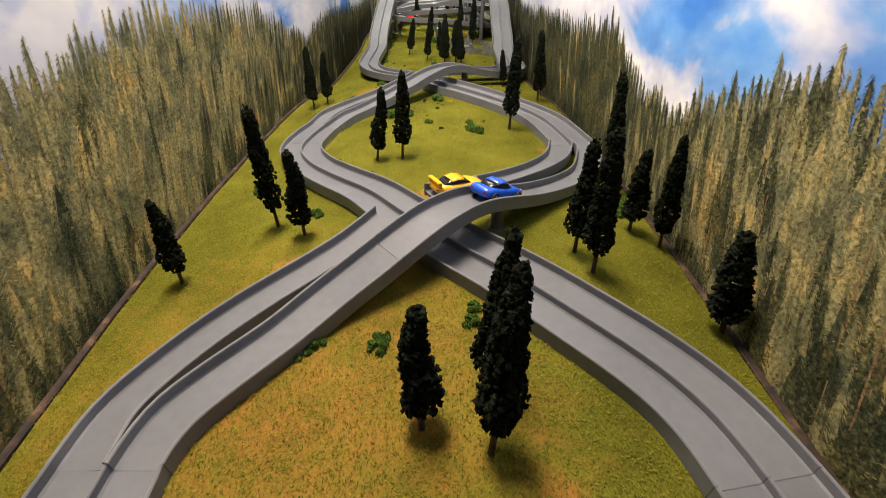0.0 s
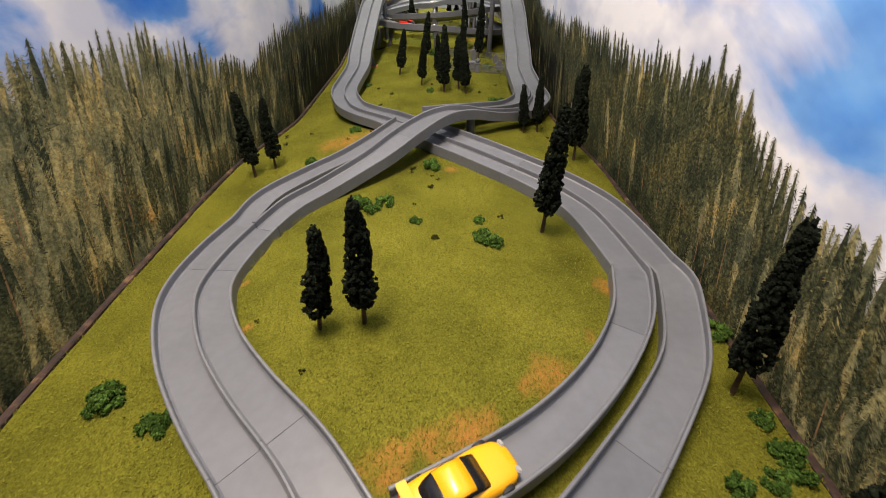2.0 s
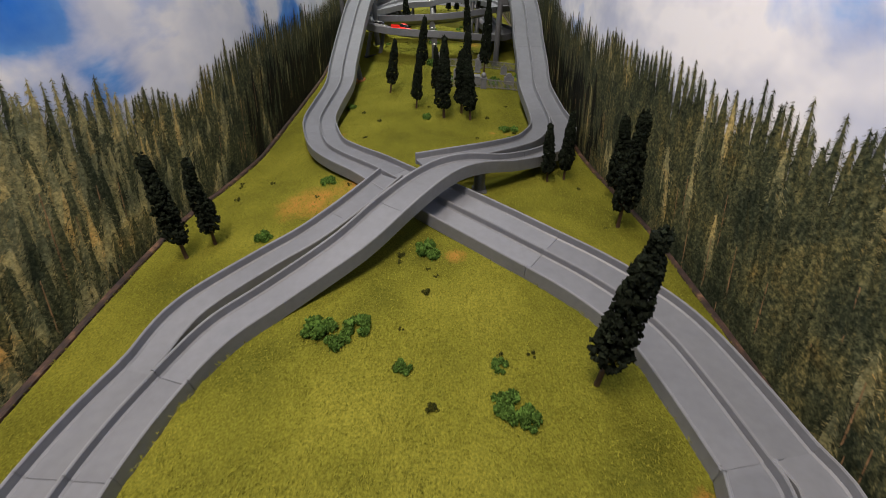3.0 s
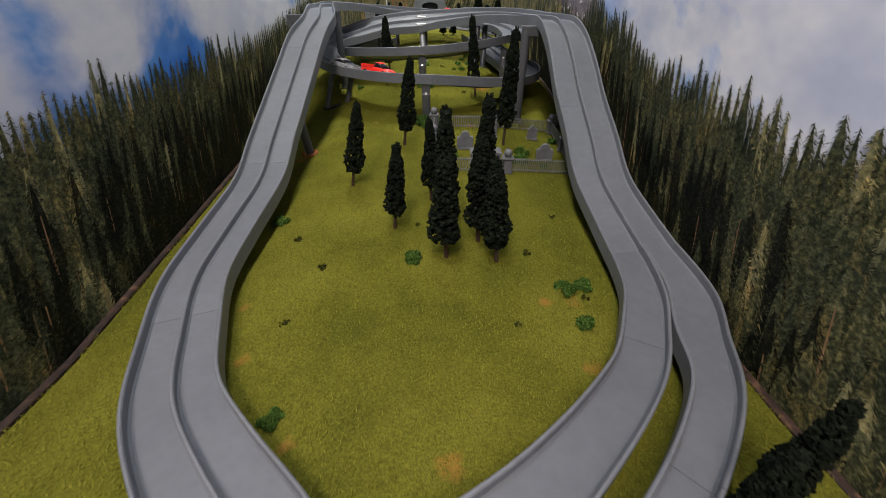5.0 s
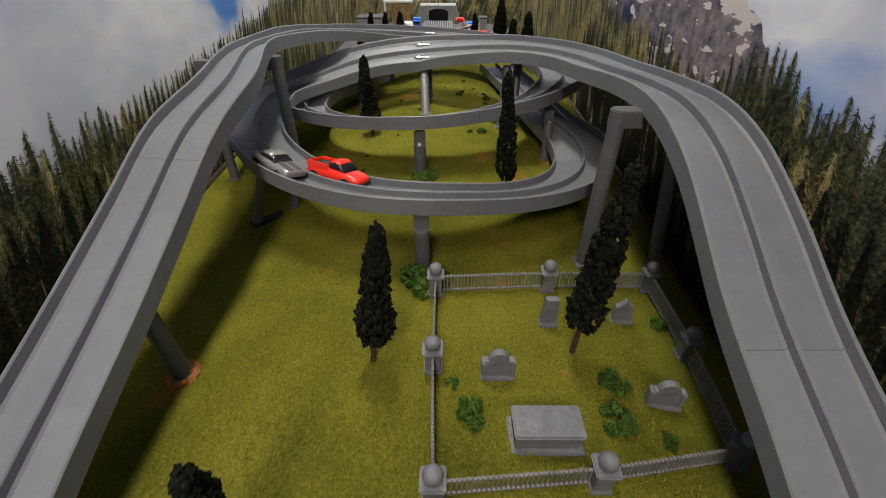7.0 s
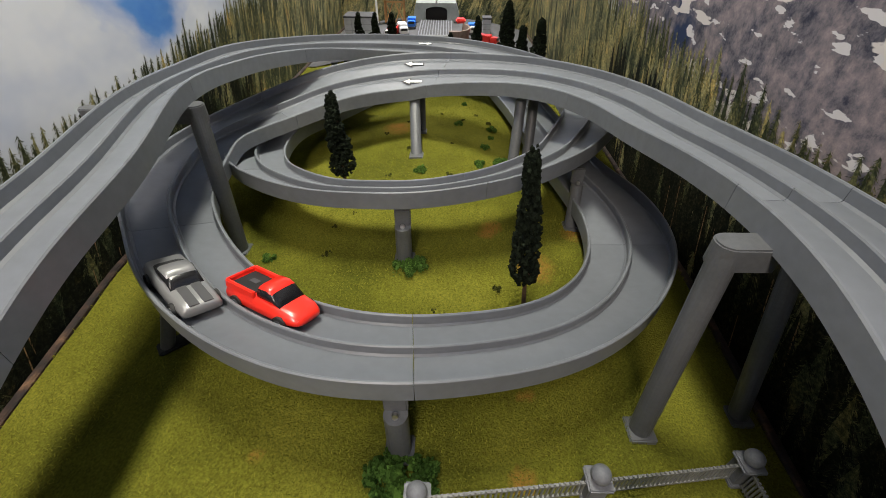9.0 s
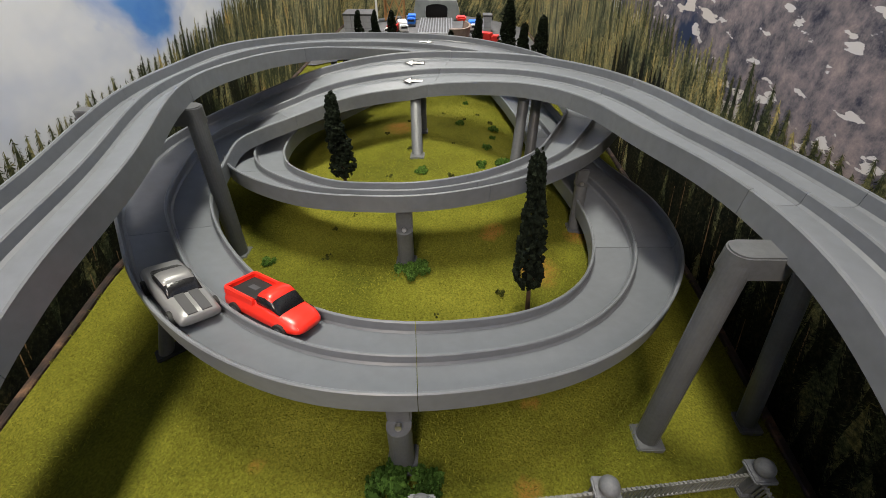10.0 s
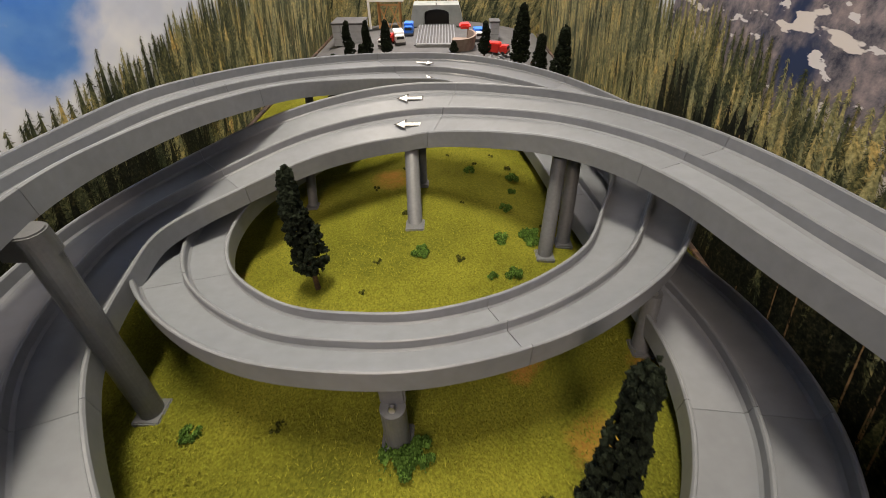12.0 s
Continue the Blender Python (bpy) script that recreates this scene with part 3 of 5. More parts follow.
LOOP_B = [(-2.79, 28.15, 0.97, 1.06, 0.1), (-3.33, 27.2, 0.93, 0.98, 0.02), (-3.28, 26.34, 0.96, 0.95, 0.12), (-3.17, 25.6, 0.9, 0.93, 0.2), (-2.84, 25.03, 0.85, 0.86, 0.24), (-2.32, 24.39, 0.82, 0.88, 0.24), (-1.67, 23.88, 0.81, 0.85, 0.26), (-0.95, 23.58, 0.81, 0.85, 0.26), (-0.3, 23.52, 0.79, 0.84, 0.26), (0.29, 23.61, 0.73, 0.84, 0.26), (0.88, 23.8, 0.64, 0.84, 0.26), (1.43, 24.13, 0.54, 0.84, 0.24), (1.93, 24.64, 0.43, 0.88, 0.22), (2.29, 25.28, 0.38, 0.96, 0.2), (2.41, 25.96, 0.37, 0.98, 0.15), (2.37, 26.6, 0.35, 0.99, 0.08), (2.2, 27.35, 0.33, 0.91, 0.03), (2.06, 28.2, 0.31, 0.92, 0), (1.95, 29.2, 0.29, 0.93, 0), (1.8, 30.4, 0.28, 0.95, 0), (1.5, 32, 0.28, 1, 0)]
ROAD_A = [(-2.59, -1.34, 0.14, 1.04, 0), (-2.81, 0.41, 0.12, 1.02, 0), (-2.86, 1.54, 0.13, 1, 0), (-2.86, 1.68, 0.15, 0.98, 0)]
JUMP_A = [(-3.32, 1.68, 0.1, 0.49, 0), (-3.17, 2.25, 0.1, 0.48, 0), (-2.84, 2.92, 0.14, 0.5, 0), (-2.37, 3.55, 0.2, 0.53, 0), (-1.7, 4.2, 0.31, 0.53, 0), (-1.28, 4.68, 0.37, 0.53, 0), (-0.88, 5.17, 0.5, 0.52, 0)]
BRIDGE_A = [(-2.71, 1.62, 0.16, 0.56, 0), (-2.56, 2.11, 0.17, 0.56, 0), (-2.23, 2.55, 0.21, 0.57, 0), (-1.81, 3.04, 0.25, 0.57, 0), (-1.39, 3.54, 0.36, 0.61, 0), (-0.96, 3.91, 0.53, 0.64, 0), (-0.55, 4.26, 0.7, 0.64, 0), (-0.12, 4.65, 0.83, 0.63, 0), (0.35, 5.09, 0.82, 0.58, 0), (0.75, 5.44, 0.69, 0.55, 0), (1.12, 5.8, 0.51, 0.53, 0), (1.6, 6.28, 0.31, 0.52, 0), (2.22, 6.93, 0.12, 0.51, 0), (2.79, 7.62, 0, 0.52, 0), (3.12, 8.33, -0.06, 0.54, 0), (3.34, 9.06, -0.04, 0.56, 0), (3.38, 9.74, 0.01, 0.56, 0)]
LAND_A = [(-0.23, 5.8, 0.52, 0.5, 0), (0.2, 6.05, 0.47, 0.48, 0), (0.84, 6.45, 0.4, 0.46, 0), (1.43, 6.96, 0.31, 0.44, 0), (1.97, 7.58, 0.2, 0.46, 0), (2.43, 8.31, 0.1, 0.51, 0), (2.67, 9.05, 0.06, 0.55, 0), (2.72, 9.74, 0.05, 0.55, 0)]
ROAD_A2 = [(2.95, 9.3, 0.01, 1.05, 0), (2.8, 10.12, 0.03, 1.06, 0), (2.57, 10.87, 0.06, 1.07, 0), (1.98, 11.55, 0.16, 1.03, 0), (1.3, 12.09, 0.25, 1.01, 0), (0.62, 12.65, 0.31, 1.01, 0), (-0.14, 13.31, 0.34, 0.98, 0), (-0.8, 13.9, 0.33, 0.9, 0), (-1.31, 14.45, 0.3, 0.85, 0), (-1.87, 14.98, 0.25, 0.82, 0), (-2.37, 15.57, 0.2, 0.77, 0), (-2.7, 16.35, 0.13, 0.77, 0), (-2.95, 17.21, 0.13, 0.77, 0), (-2.95, 18.21, 0.19, 0.77, 0), (-2.88, 19.4, 0.32, 0.78, 0), (-2.94, 20.34, 0.55, 0.8, 0), (-2.94, 21.34, 0.88, 0.82, 0), (-2.89, 22.32, 1.29, 0.82, 0), (-2.8, 23.26, 1.74, 0.81, 0)]
HIGH_A = [(-2.78, 23.26, 1.74, 0.83, 0), (-2.78, 24.4, 1.92, 0.76, 0.03), (-3.04, 25.82, 1.99, 0.68, 0.08), (-3.19, 27.24, 1.86, 0.78, 0.04), (-2.97, 28.63, 1.74, 0.95, -0.05), (-2.38, 30.25, 1.47, 1.15, -0.07), (-1.07, 31.65, 1.16, 1.28, -0.12), (0.19, 32.22, 0.95, 1.28, -0.13), (1.5, 31.4, 0.93, 1.22, -0.08), (2.46, 30.19, 0.88, 1.05, -0.02), (2.68, 28.98, 0.82, 1, 0)]
LOOP_A = [(2.68, 28.98, 0.82, 1, 0), (2.48, 28.18, 0.9, 0.96, -0.13), (2.08, 27.41, 0.93, 0.9, -0.26), (1.56, 26.6, 0.99, 0.77, -0.33), (0.75, 26.02, 0.97, 0.76, -0.36), (-0.12, 25.76, 0.93, 0.76, -0.36), (-0.8, 25.76, 0.9, 0.76, -0.36), (-1.48, 25.9, 0.85, 0.75, -0.36), (-2.11, 26.27, 0.79, 0.76, -0.33), (-2.59, 26.77, 0.72, 0.8, -0.28), (-2.88, 27.52, 0.64, 0.85, -0.17), (-2.82, 28.41, 0.57, 0.88, 0), (-2.4, 29.4, 0.49, 0.89, 0), (-1.89, 30.49, 0.43, 0.9, 0)]


def lane_of(stations, end, side):
    """The station of one lane where a two-lane road begins (end 0) or stops (end -1); side: -1 left, 1 right."""
    p = stations[end]
    q = stations[1] if end == 0 else stations[-2]
    dx, dy = (q[0] - p[0], q[1] - p[1]) if end == 0 else (p[0] - q[0], p[1] - q[1])
    n = math.hypot(dx, dy)
    k = side * p[3] / 4
    return (p[0] + dy / n * k, p[1] - dx / n * k, p[2], p[3] / 2 + 0.012, 0)


def onward(station, stations, end, k):
    """The same lane k further on (or before) along the two-lane road's own direction."""
    p, q = (stations[0], stations[1]) if end == 0 else (stations[-2], stations[-1])
    n = math.hypot(q[0] - p[0], q[1] - p[1])
    return (station[0] + k * (q[0] - p[0]) / n, station[1] + k * (q[1] - p[1]) / n, *station[2:])


for lane, side, before, after in ((JUMP_B, -1, ROAD_B, None), (BRIDGE_B, 1, ROAD_B, ROAD_B2), (LAND_B, -1, None, ROAD_B2), (JUMP_A, -1, ROAD_A, None), (BRIDGE_A, 1, ROAD_A, ROAD_A2), (LAND_A, -1, None, ROAD_A2)):
    if before:
        first = lane_of(before, -1, side)
        lane[0:1] = [first, onward(first, before, -1, 0.14)]
    if after:
        last = lane_of(after, 0, side)
        lane[-1:] = [onward(last, after, 0, -0.14), last]

road("track_section", ROAD_B, 2, "grey plastic two-lane toy race track lying on grass")
road("track_section", JUMP_B, 1, "grey plastic single lane rising to an open jump end")
road("track_section", BRIDGE_B, 1, "grey plastic single lane arched over the crossing lanes")
road("track_section", LAND_B, 1, "grey plastic single lane with a raised landing end")
road("track_section", ROAD_B2 + LOOP_B[1:], 2, "grey two-lane track climbing a ramp into a banked lower loop")
road("track_section", ROAD_A, 2, "grey plastic two-lane toy race track lying on grass")
road("track_section", JUMP_A, 1, "grey plastic single lane rising to an open jump end")
road("track_section", BRIDGE_A, 1, "grey plastic single lane arched over the crossing lanes")
road("track_section", LAND_A, 1, "grey plastic single lane with a raised landing end")
road("track_section", ROAD_A2 + HIGH_A[1:] + LOOP_A[1:], 2, "grey two-lane track over a high bridge into the inner loop")

# the mat is cut away under the decks that lie on it
ROWS = np.vstack([spline(r) for r in (ROAD_A, ROAD_B, JUMP_A, JUMP_B, BRIDGE_A, BRIDGE_B, LAND_A, LAND_B, ROAD_A2, ROAD_B2)])
for v in ground.data.vertices:
    x, y = v.co.x / D, v.co.y / D
    d = np.hypot(ROWS[:, 0] - x, ROWS[:, 1] - y) - ROWS[:, 3] / 2
    near = d < 0.05
    if near.any():
        v.co.z = min(v.co.z, (ROWS[near, 2].min() - 0.2) * D)


# ---- trees ----
def clump(bm, c, r, rng):
    """A small leafy lump: a jittered eight-sided ball of foam."""
    q = Euler((rng.uniform(0, 6), rng.uniform(0, 6), rng.uniform(0, 6))).to_matrix()
    vs = []
    for d in ((1, 0, 0), (-1, 0, 0), (0, 1, 0), (0, -1, 0), (0, 0, 1), (0, 0, -1)):
        vs.append(bm.verts.new(Vector(c) + q @ Vector(d) * r * rng.uniform(0.6, 1.35)))
    for a, b, e in ((0, 2, 4), (2, 1, 4), (1, 3, 4), (3, 0, 4), (2, 0, 5), (1, 2, 5), (3, 1, 5), (0, 3, 5)):
        bm.faces.new((vs[a], vs[b], vs[e]))


def cypress_meshes(seed):
    """Trunk and crown of a tree one decimetre high."""
    rng = random.Random(seed)
    t = bmesh.new()
    cyl(t, 0, 0, -0.04, 0.34, 0.021, 0.013, 8)
    for k in range(4):
        a = rng.uniform(0, 6.28)
        r = bmesh.ops.create_cone(t, cap_ends=True, segments=5, radius1=0.008, radius2=0.003, depth=0.09)
        bmesh.ops.rotate(t, verts=r["verts"], cent=(0, 0, 0), matrix=Euler((0.9, 0, a)).to_matrix())
        bmesh.ops.translate(t, verts=r["verts"], vec=(0.03 * math.sin(a), -0.03 * math.cos(a), 0.24 + 0.02 * k))
    c = bmesh.new()
    prof = lambda u: 0.128 * (min(1, (u + 0.06) / 0.2)) ** 0.5 * (1 - 0.7 * u ** 1.4) * (1 + 0.3 * noise.noise((u * 6, seed, 0)))
    bend = lambda u: 0.03 * noise.noise((u * 2.2, seed * 3, 5))
    for k in range(420):  # the dense core
        u, a = rng.random() ** 0.9, rng.uniform(0, 6.28)
        r = prof(u) * 0.8 * math.sqrt(rng.random())
        clump(c, (r * math.cos(a) + bend(u), r * math.sin(a), 0.19 + 0.77 * u), rng.uniform(0.018, 0.028), rng)
    for k in range(420):  # close-set lumps on the core, each rough with fine tufts
        u, a = rng.random() ** 0.85, rng.uniform(0, 6.28)
        r = prof(u) * rng.uniform(0.76, 0.96)
        size = rng.uniform(0.014, 0.023) * (1.1 - 0.35 * u)
        at_ = Vector((r * math.cos(a) + bend(u), r * math.sin(a), 0.19 + 0.77 * u))
        clump(c, at_, size, rng)
        for q in range(9):
            d = Vector((rng.gauss(0, 1), rng.gauss(0, 1), rng.gauss(0.1, 0.8))).normalized()
            clump(c, at_ + d * size * rng.uniform(0.55, 0.85), rng.uniform(0.0035, 0.007), rng)
    for k in range(14):
        clump(c, (bend(1) + rng.gauss(0, 0.012), rng.gauss(0, 0.012), 0.955 + 0.003 * k), 0.013, rng)
    return mesh_of("trunk", t, BARK), mesh_of("crown", c, CYPRESS)


CYPRESSES = [cypress_meshes(s) for s in (1, 2, 3, 4)]


def tree(x, y, height, spread, lean=(0, 0), kind=0, turn=0):
    root = thing("cypress_tree", x, y, ground_z(x, y) - 0.02, turn, "dark narrow model cypress with brown trunk on grass", "tree", "model cypress trees")
    root.rotation_euler = (Euler((radians(lean[1]), radians(lean[0]), 0)).to_matrix() @ Euler((0, 0, radians(turn))).to_matrix()).to_euler()
    root.scale = (spread, spread, height)
    for name, me in zip(("trunk", "crown"), CYPRESSES[kind % 4]):
        ob = new(name, me)
        ob.parent = root
    return root


TREES = [  # x, y, height, spread, lean to the right, lean away
    (-0.24, 2.02, 1.35, 1.61, -0.9, -11), (0.37, 1.8, 1.9, 1.72, 4, -11), (0.33, 2.4, 1.8, 1.49, 7, -11), (-2.74, 5.6, 2, 1.55, 1, 1), (-2.2, 5.26, 1.45, 1.49, 2, 2), (-3.78, 4.43, 1.35, 1.38, 2, -2),
    (2.08, 4.46, 2.12, 1.72, -4, -1), (1.93, 4.92, 1.8, 1.61, -2, 0), (3.16, 5.85, 1.53, 1.6, -4, 1), (3.56, 5.5, 2.0, 1.49, -8, 2), (3.58, 3.64, 1.6, 1.95, -11, -2), (3.3, 7.36, 2.28, 1.61, -5, -4),
    (-1.41, 7.93, 1.5, 1.38, 8.3, 0), (-0.89, 8.01, 1.75, 1.55, 3, 1), (1.62, 10.05, 2.1, 1.67, 0, 2), (-3.92, 12.4, 1.75, 1.55, 1, -2), (-3.56, 12.65, 1.5, 1.38, 3, -1), (2.41, 14.81, 1.4, 1.26, -3, 0),
    (2.03, 14.6, 1.2, 1.15, -6, 1), (2.95, 13.2, 2.05, 1.67, -4, 2), (3.26, 14.21, 1.7, 1.49, -7, -2), (-1.56, 19.93, 1.5, 1.44, 10, -1), (-0.71, 18.52, 1.35, 1.32, 5, 0), (0.03, 17.81, 1.5, 1.78, -1.1, 1),
    (0.49, 18.2, 1.6, 1.67, -1, 2), (0.7, 17.75, 1.5, 1.61, -4, -2), (0.05, 18.73, 1.75, 1.61, -0.2, -1), (0.58, 19, 1.85, 1.61, 2, 0), (-0.18, 19.35, 1.4, 1.15, -0.2, 1), (-0.75, 21.66, 1.75, 1.55, 7, 0),
    (1.36, 21.85, 2.3, 1.6, 1, 1), (0.99, 24.76, 1.95, 1.38, -4.4, -4), (-1.5, 27.15, 1.55, 1.6, -2, -4),
]
for k, (x, y, h, s, lx, ly) in enumerate(TREES):
    tree(x, y, h, s, (lx, ly), k, k * 47)


# ---- bushes ----
def bush_mesh(seed, mat, lumps=9):
    """A foam bush: rounded lumps, each rough with small tufts."""
    rng = random.Random(seed)
    b = bmesh.new()
    for k in range(lumps):
        a, r = rng.uniform(0, 6.28), 0.66 * math.sqrt(rng.random())
        size = rng.uniform(0.26, 0.42) * (1.15 - 0.5 * r)
        mid = Vector((r * math.cos(a), r * math.sin(a), size * rng.uniform(0.55, 0.9) + 0.35 * (0.7 - r) * rng.random()))
        for q in range(7):
            clump(b, mid + Vector((rng.gauss(0, 0.25), rng.gauss(0, 0.25), rng.gauss(0, 0.2))) * size, size * 0.68, rng)
        for q in range(60):
            d = Vector((rng.gauss(0, 1), rng.gauss(0, 1), rng.gauss(0.2, 0.9))).normalized()
            clump(b, mid + d * size * rng.uniform(0.72, 1.0), rng.uniform(0.04, 0.08), rng)
    for q in range(12):  # crumbs fallen round it
        a = rng.uniform(0, 6.28)
        clump(b, (rng.uniform(0.6, 1.15) * math.cos(a), rng.uniform(0.6, 1.15) * math.sin(a), 0.04), rng.uniform(0.03, 0.06), rng)
    return mesh_of("bush", b, mat)


BUSHES = [bush_mesh(s, BUSH) for s in (5, 6, 7)]
SCRUBS = [bush_mesh(s, SCRUB, 4) for s in (8, 9)]


def bush(x, y, r, kind=0, scrub=False):
    ob = new("scrub" if scrub else "bush", (SCRUBS[kind % 2] if scrub else BUSHES[kind % 3]))
    ob.location = (x * D, y * D, (ground_z(x, y) - 0.01) * D)
    ob.scale, ob.rotation_euler = (r * 1.1, r * 1.1, r * 1.25), (0, 0, kind * 1.7)
    label = "small dark olive tuft of model scrub on grass" if scrub else "small bright green foam bush on grass"
    return tagged(ob, label, "bush", "model scrub" if scrub else "model bushes")


BUSH_SPOTS = [
    (-1.58, 2.9, 0.12), (-1.46, 3.02, 0.13), (-0.73, 3.08, 0.11), (-0.75, 2.94, 0.13), (-1.97, 3.62, 0.09), (-2.14, 5.85, 0.13), (0.33, 3.57, 0.11), (0.28, 3.34, 0.13), (-3.6, 7.05, 0.13), (3.45, 7.05, 0.14), (-3.5, 7.15, 0.24), (-2.75, 6.78, 0.18),
    (0.69, 9.7, 0.2), (0.85, 9.6, 0.15), (0.58, 9.75, 0.13), (0.61, 10.19, 0.11), (-1.4, 10.65, 0.22), (-1.15, 10.5, 0.15), (-0.95, 10.7, 0.18), (-0.22, 12.05, 0.22), (-0.4, 10.15, 0.11), (3.62, 8.3, 0.2), (2.69, 6.3, 0.17), (3.46, 6.6, 0.24), (3.12, 6.38, 0.15),
    (-2.73, 12.6, 0.16), (-2.11, 14.29, 0.16), (-2.52, 18.91, 0.14), (-0.4, 17.74, 0.16), (1.5, 17.24, 0.15), (1.77, 17.34, 0.13), (1.59, 16.66, 0.14), (-1.55, 15.46, 0.12), 
]
BUSH_SPOTS += [(0.35, 29.86, 0.1), (1.03, 29.66, 0.12), (0.98, 29.27, 0.07), (0.83, 28.78, 0.1), (0.67, 28.04, 0.13), (1.09, 28.08, 0.18), (-0.35, 27.72, 0.13), (0.77, 27.38, 0.12), (0.51, 27.33, 0.07), (-2.19, 25.49, 0.1), (0.52, 31.08, 0.08), (-0.4, 25.25, 0.18), (-0.25, 25.3, 0.14), (-0.38, 22.9, 0.24), (-0.12, 22.85, 0.22), (-0.25, 22.7, 0.2)]
for k, (x, y, r) in enumerate(BUSH_SPOTS):
    bush(x, y, r, k)

for k, (x, y) in enumerate([(-2.23, 8.09), (-1.45, 7.32), (-4.06, 14.89), (-0.1, 9.7), (-0.46, 10.67), (0.64, 10.33), (0.98, 10.37), (-0.58, 11.99), (-0.18, 11.71), (-0.47, 10.18), (-0.08, 9.7), (-0.2, 11.26), (-0.07, 11.57), (-0.57, 11.85), (-4, 14.71), (-3.82, 14.11), (-4.21, 13.95), (-2.19, 13.75), (-1.7, 14.13), (-2.75, 12.73), (2.7, 13.09), (2.62, 14.46), (3.34, 15.14), (3.29, 16.15), (-1.85, 16.69), (0.8, 16.62), (1.73, 17.12), (-1.59, 17.64), (-2.07, 18.34), (-0.38, 18.6), (-3.31, 14.62), (-2.09, 18.33), (-1.58, 17.65), (-1.8, 16.71), (1.76, 19), (1.15, 17.95), (-1.42, 25.55), (-0.98, 27.05), (-0.86, 27.57), (0.14, 27.62), (-1.26, 26.46), (-1.47, 26.12), (-1.45, 25.51), (0.7, 24.97), (-0.05, 24.61), (0.45, 30.1), (0.75, 30.4), (1.0, 30.0), (0.0, 30.4), (-0.7, 29.9), (-1.1, 29.3), (-0.6, 28.6), (0.2, 28.9), (1.3, 28.4), (1.25, 27.9)]):
    bush(x, y, 0.045 + 0.012 * (k % 4), k, True)


# ---- pillars ----
def screw(parent, x, y, z):
    b = bmesh.new()
    cyl(b, 0, 0, -0.01, 0.02, 0.03, 0.024, 12)
    bmesh.ops.rotate(b, verts=b.verts, cent=(0, 0, 0), matrix=Euler((1.2, 0, 0)).to_matrix())
    bmesh.ops.translate(b, verts=b.verts, vec=(x, y, z))
    part("screw", b, STEEL, parent, "round zinc screw head", smooth=False)


def pillar(x, y, top, dx=0.0, dy=0.0, r=0.085, arm=0.0, cup=False, label="grey round plastic pillar holding the raised track"):
    """A round column from the grass to top; its head shifted by dx, dy; arm: a bracket to that side; cup: an open head with a screw."""
    g = ground_z(x, y) - 0.03
    root = thing("pillar", x, y, g, 0, label, "pillar", "track pillars")
    h = top - g
    b = bmesh.new()
    cyl(b, 0, 0, 0, h, r, r * 0.96, 24)
    for v in b.verts:
        v.co.x += dx * v.co.z / h
        v.co.y += dy * v.co.z / h
    part("column", b, PILLAR, root, smooth=False)
    b = bmesh.new()
    box(b, -r * 1.25, -r * 1.25, 0, r * 1.25, r * 1.25, 0.07, 0.012)
    part("foot", b, PILLAR, root)
    if arm:
        b = bmesh.new()
        way, rr_ = math.copysign(1, arm), r * 1.04
        rim = [(-rr_ * math.cos(a), rr_ * math.sin(a)) for a in np.linspace(-math.pi / 2, math.pi / 2, 15)] + [(abs(arm), rr_), (abs(arm), -rr_)]
        lo = [b.verts.new((dx + way * u, dy + v, h - 0.17)) for u, v in rim]
        hi = [b.verts.new((dx + way * u, dy + v, h + 0.02)) for u, v in rim]
        b.faces.new(lo)
        top_face = b.faces.new(hi)
        for k in range(len(rim)):
            b.faces.new((lo[k], lo[(k + 1) % len(rim)], hi[(k + 1) % len(rim)], hi[k]))
        bmesh.ops.recalc_face_normals(b, faces=b.faces)
        bmesh.ops.bevel(b, geom=list(top_face.edges), offset=0.012, segments=2, affect="EDGES")
        part("bracket", b, PILLAR, root, "flat bracket reaching under the track")
    if cup:
        b = bmesh.new()
        box(b, -r * 0.95, r * 0.25, h - 0.02, r * 0.95, r * 0.95, h + 0.22, 0.015)
        bmesh.ops.translate(b, verts=b.verts, vec=(dx, dy, 0))
        part("head", b, PILLAR, root, "upright plate between pillar and track")
        screw(root, dx, dy - r * 0.25, h + 0.016)
    return root


pillar(1.9, 23.4, 1.74, 0.06, 0.25, 0.1, 0.3)
pillar(-2.66, 25.72, 1.78, -0.02, 0.2, 0.1, -0.2)
pillar(3.05, 23.65, 1.6, -0.1, 0.5, 0.09)
pillar(-2.72, 21.58, 0.7, -0.15, 0.15, 0.09)
pillar(-0.3, 23.12, 0.46, 0, 0, 0.1, 0, True)
pillar(-0.43, 25.4, 0.56, 0, 0, 0.1, 0, True)
pillar(-0.45, 28.3, 0.8, -0.06, 0.85, 0.1)
pillar(-0.4, 29.4, 0.8, -0.02, 0.5, 0.08)
pillar(1.2, 27.75, 1.1, 0.1, 0.45, 0.09)
pillar(1.5, 28.05, 1.08, 0.08, 0.5, 0.09)
pillar(1.93, 26.4, 0.48, 0.02, 0.2, 0.09, 0, True)
pillar(0.8, 5.4, 0.45, 0, 0.05, 0.1)
pillar(0.65, 13.9, 0.48, 0, 0.05, 0.1)
pillar(-3.95, 25.9, 1.7, 0.0, 0.1, 0.08, 0.75)
pillar(-2.0, 28.9, 0.62, 0, 0.3, 0.07)
pillar(-2.3, 30.4, 0.98, 0, 0.3, 0.07)
pillar(-1.55, 31.4, 0.9, 0, 0.3, 0.07)


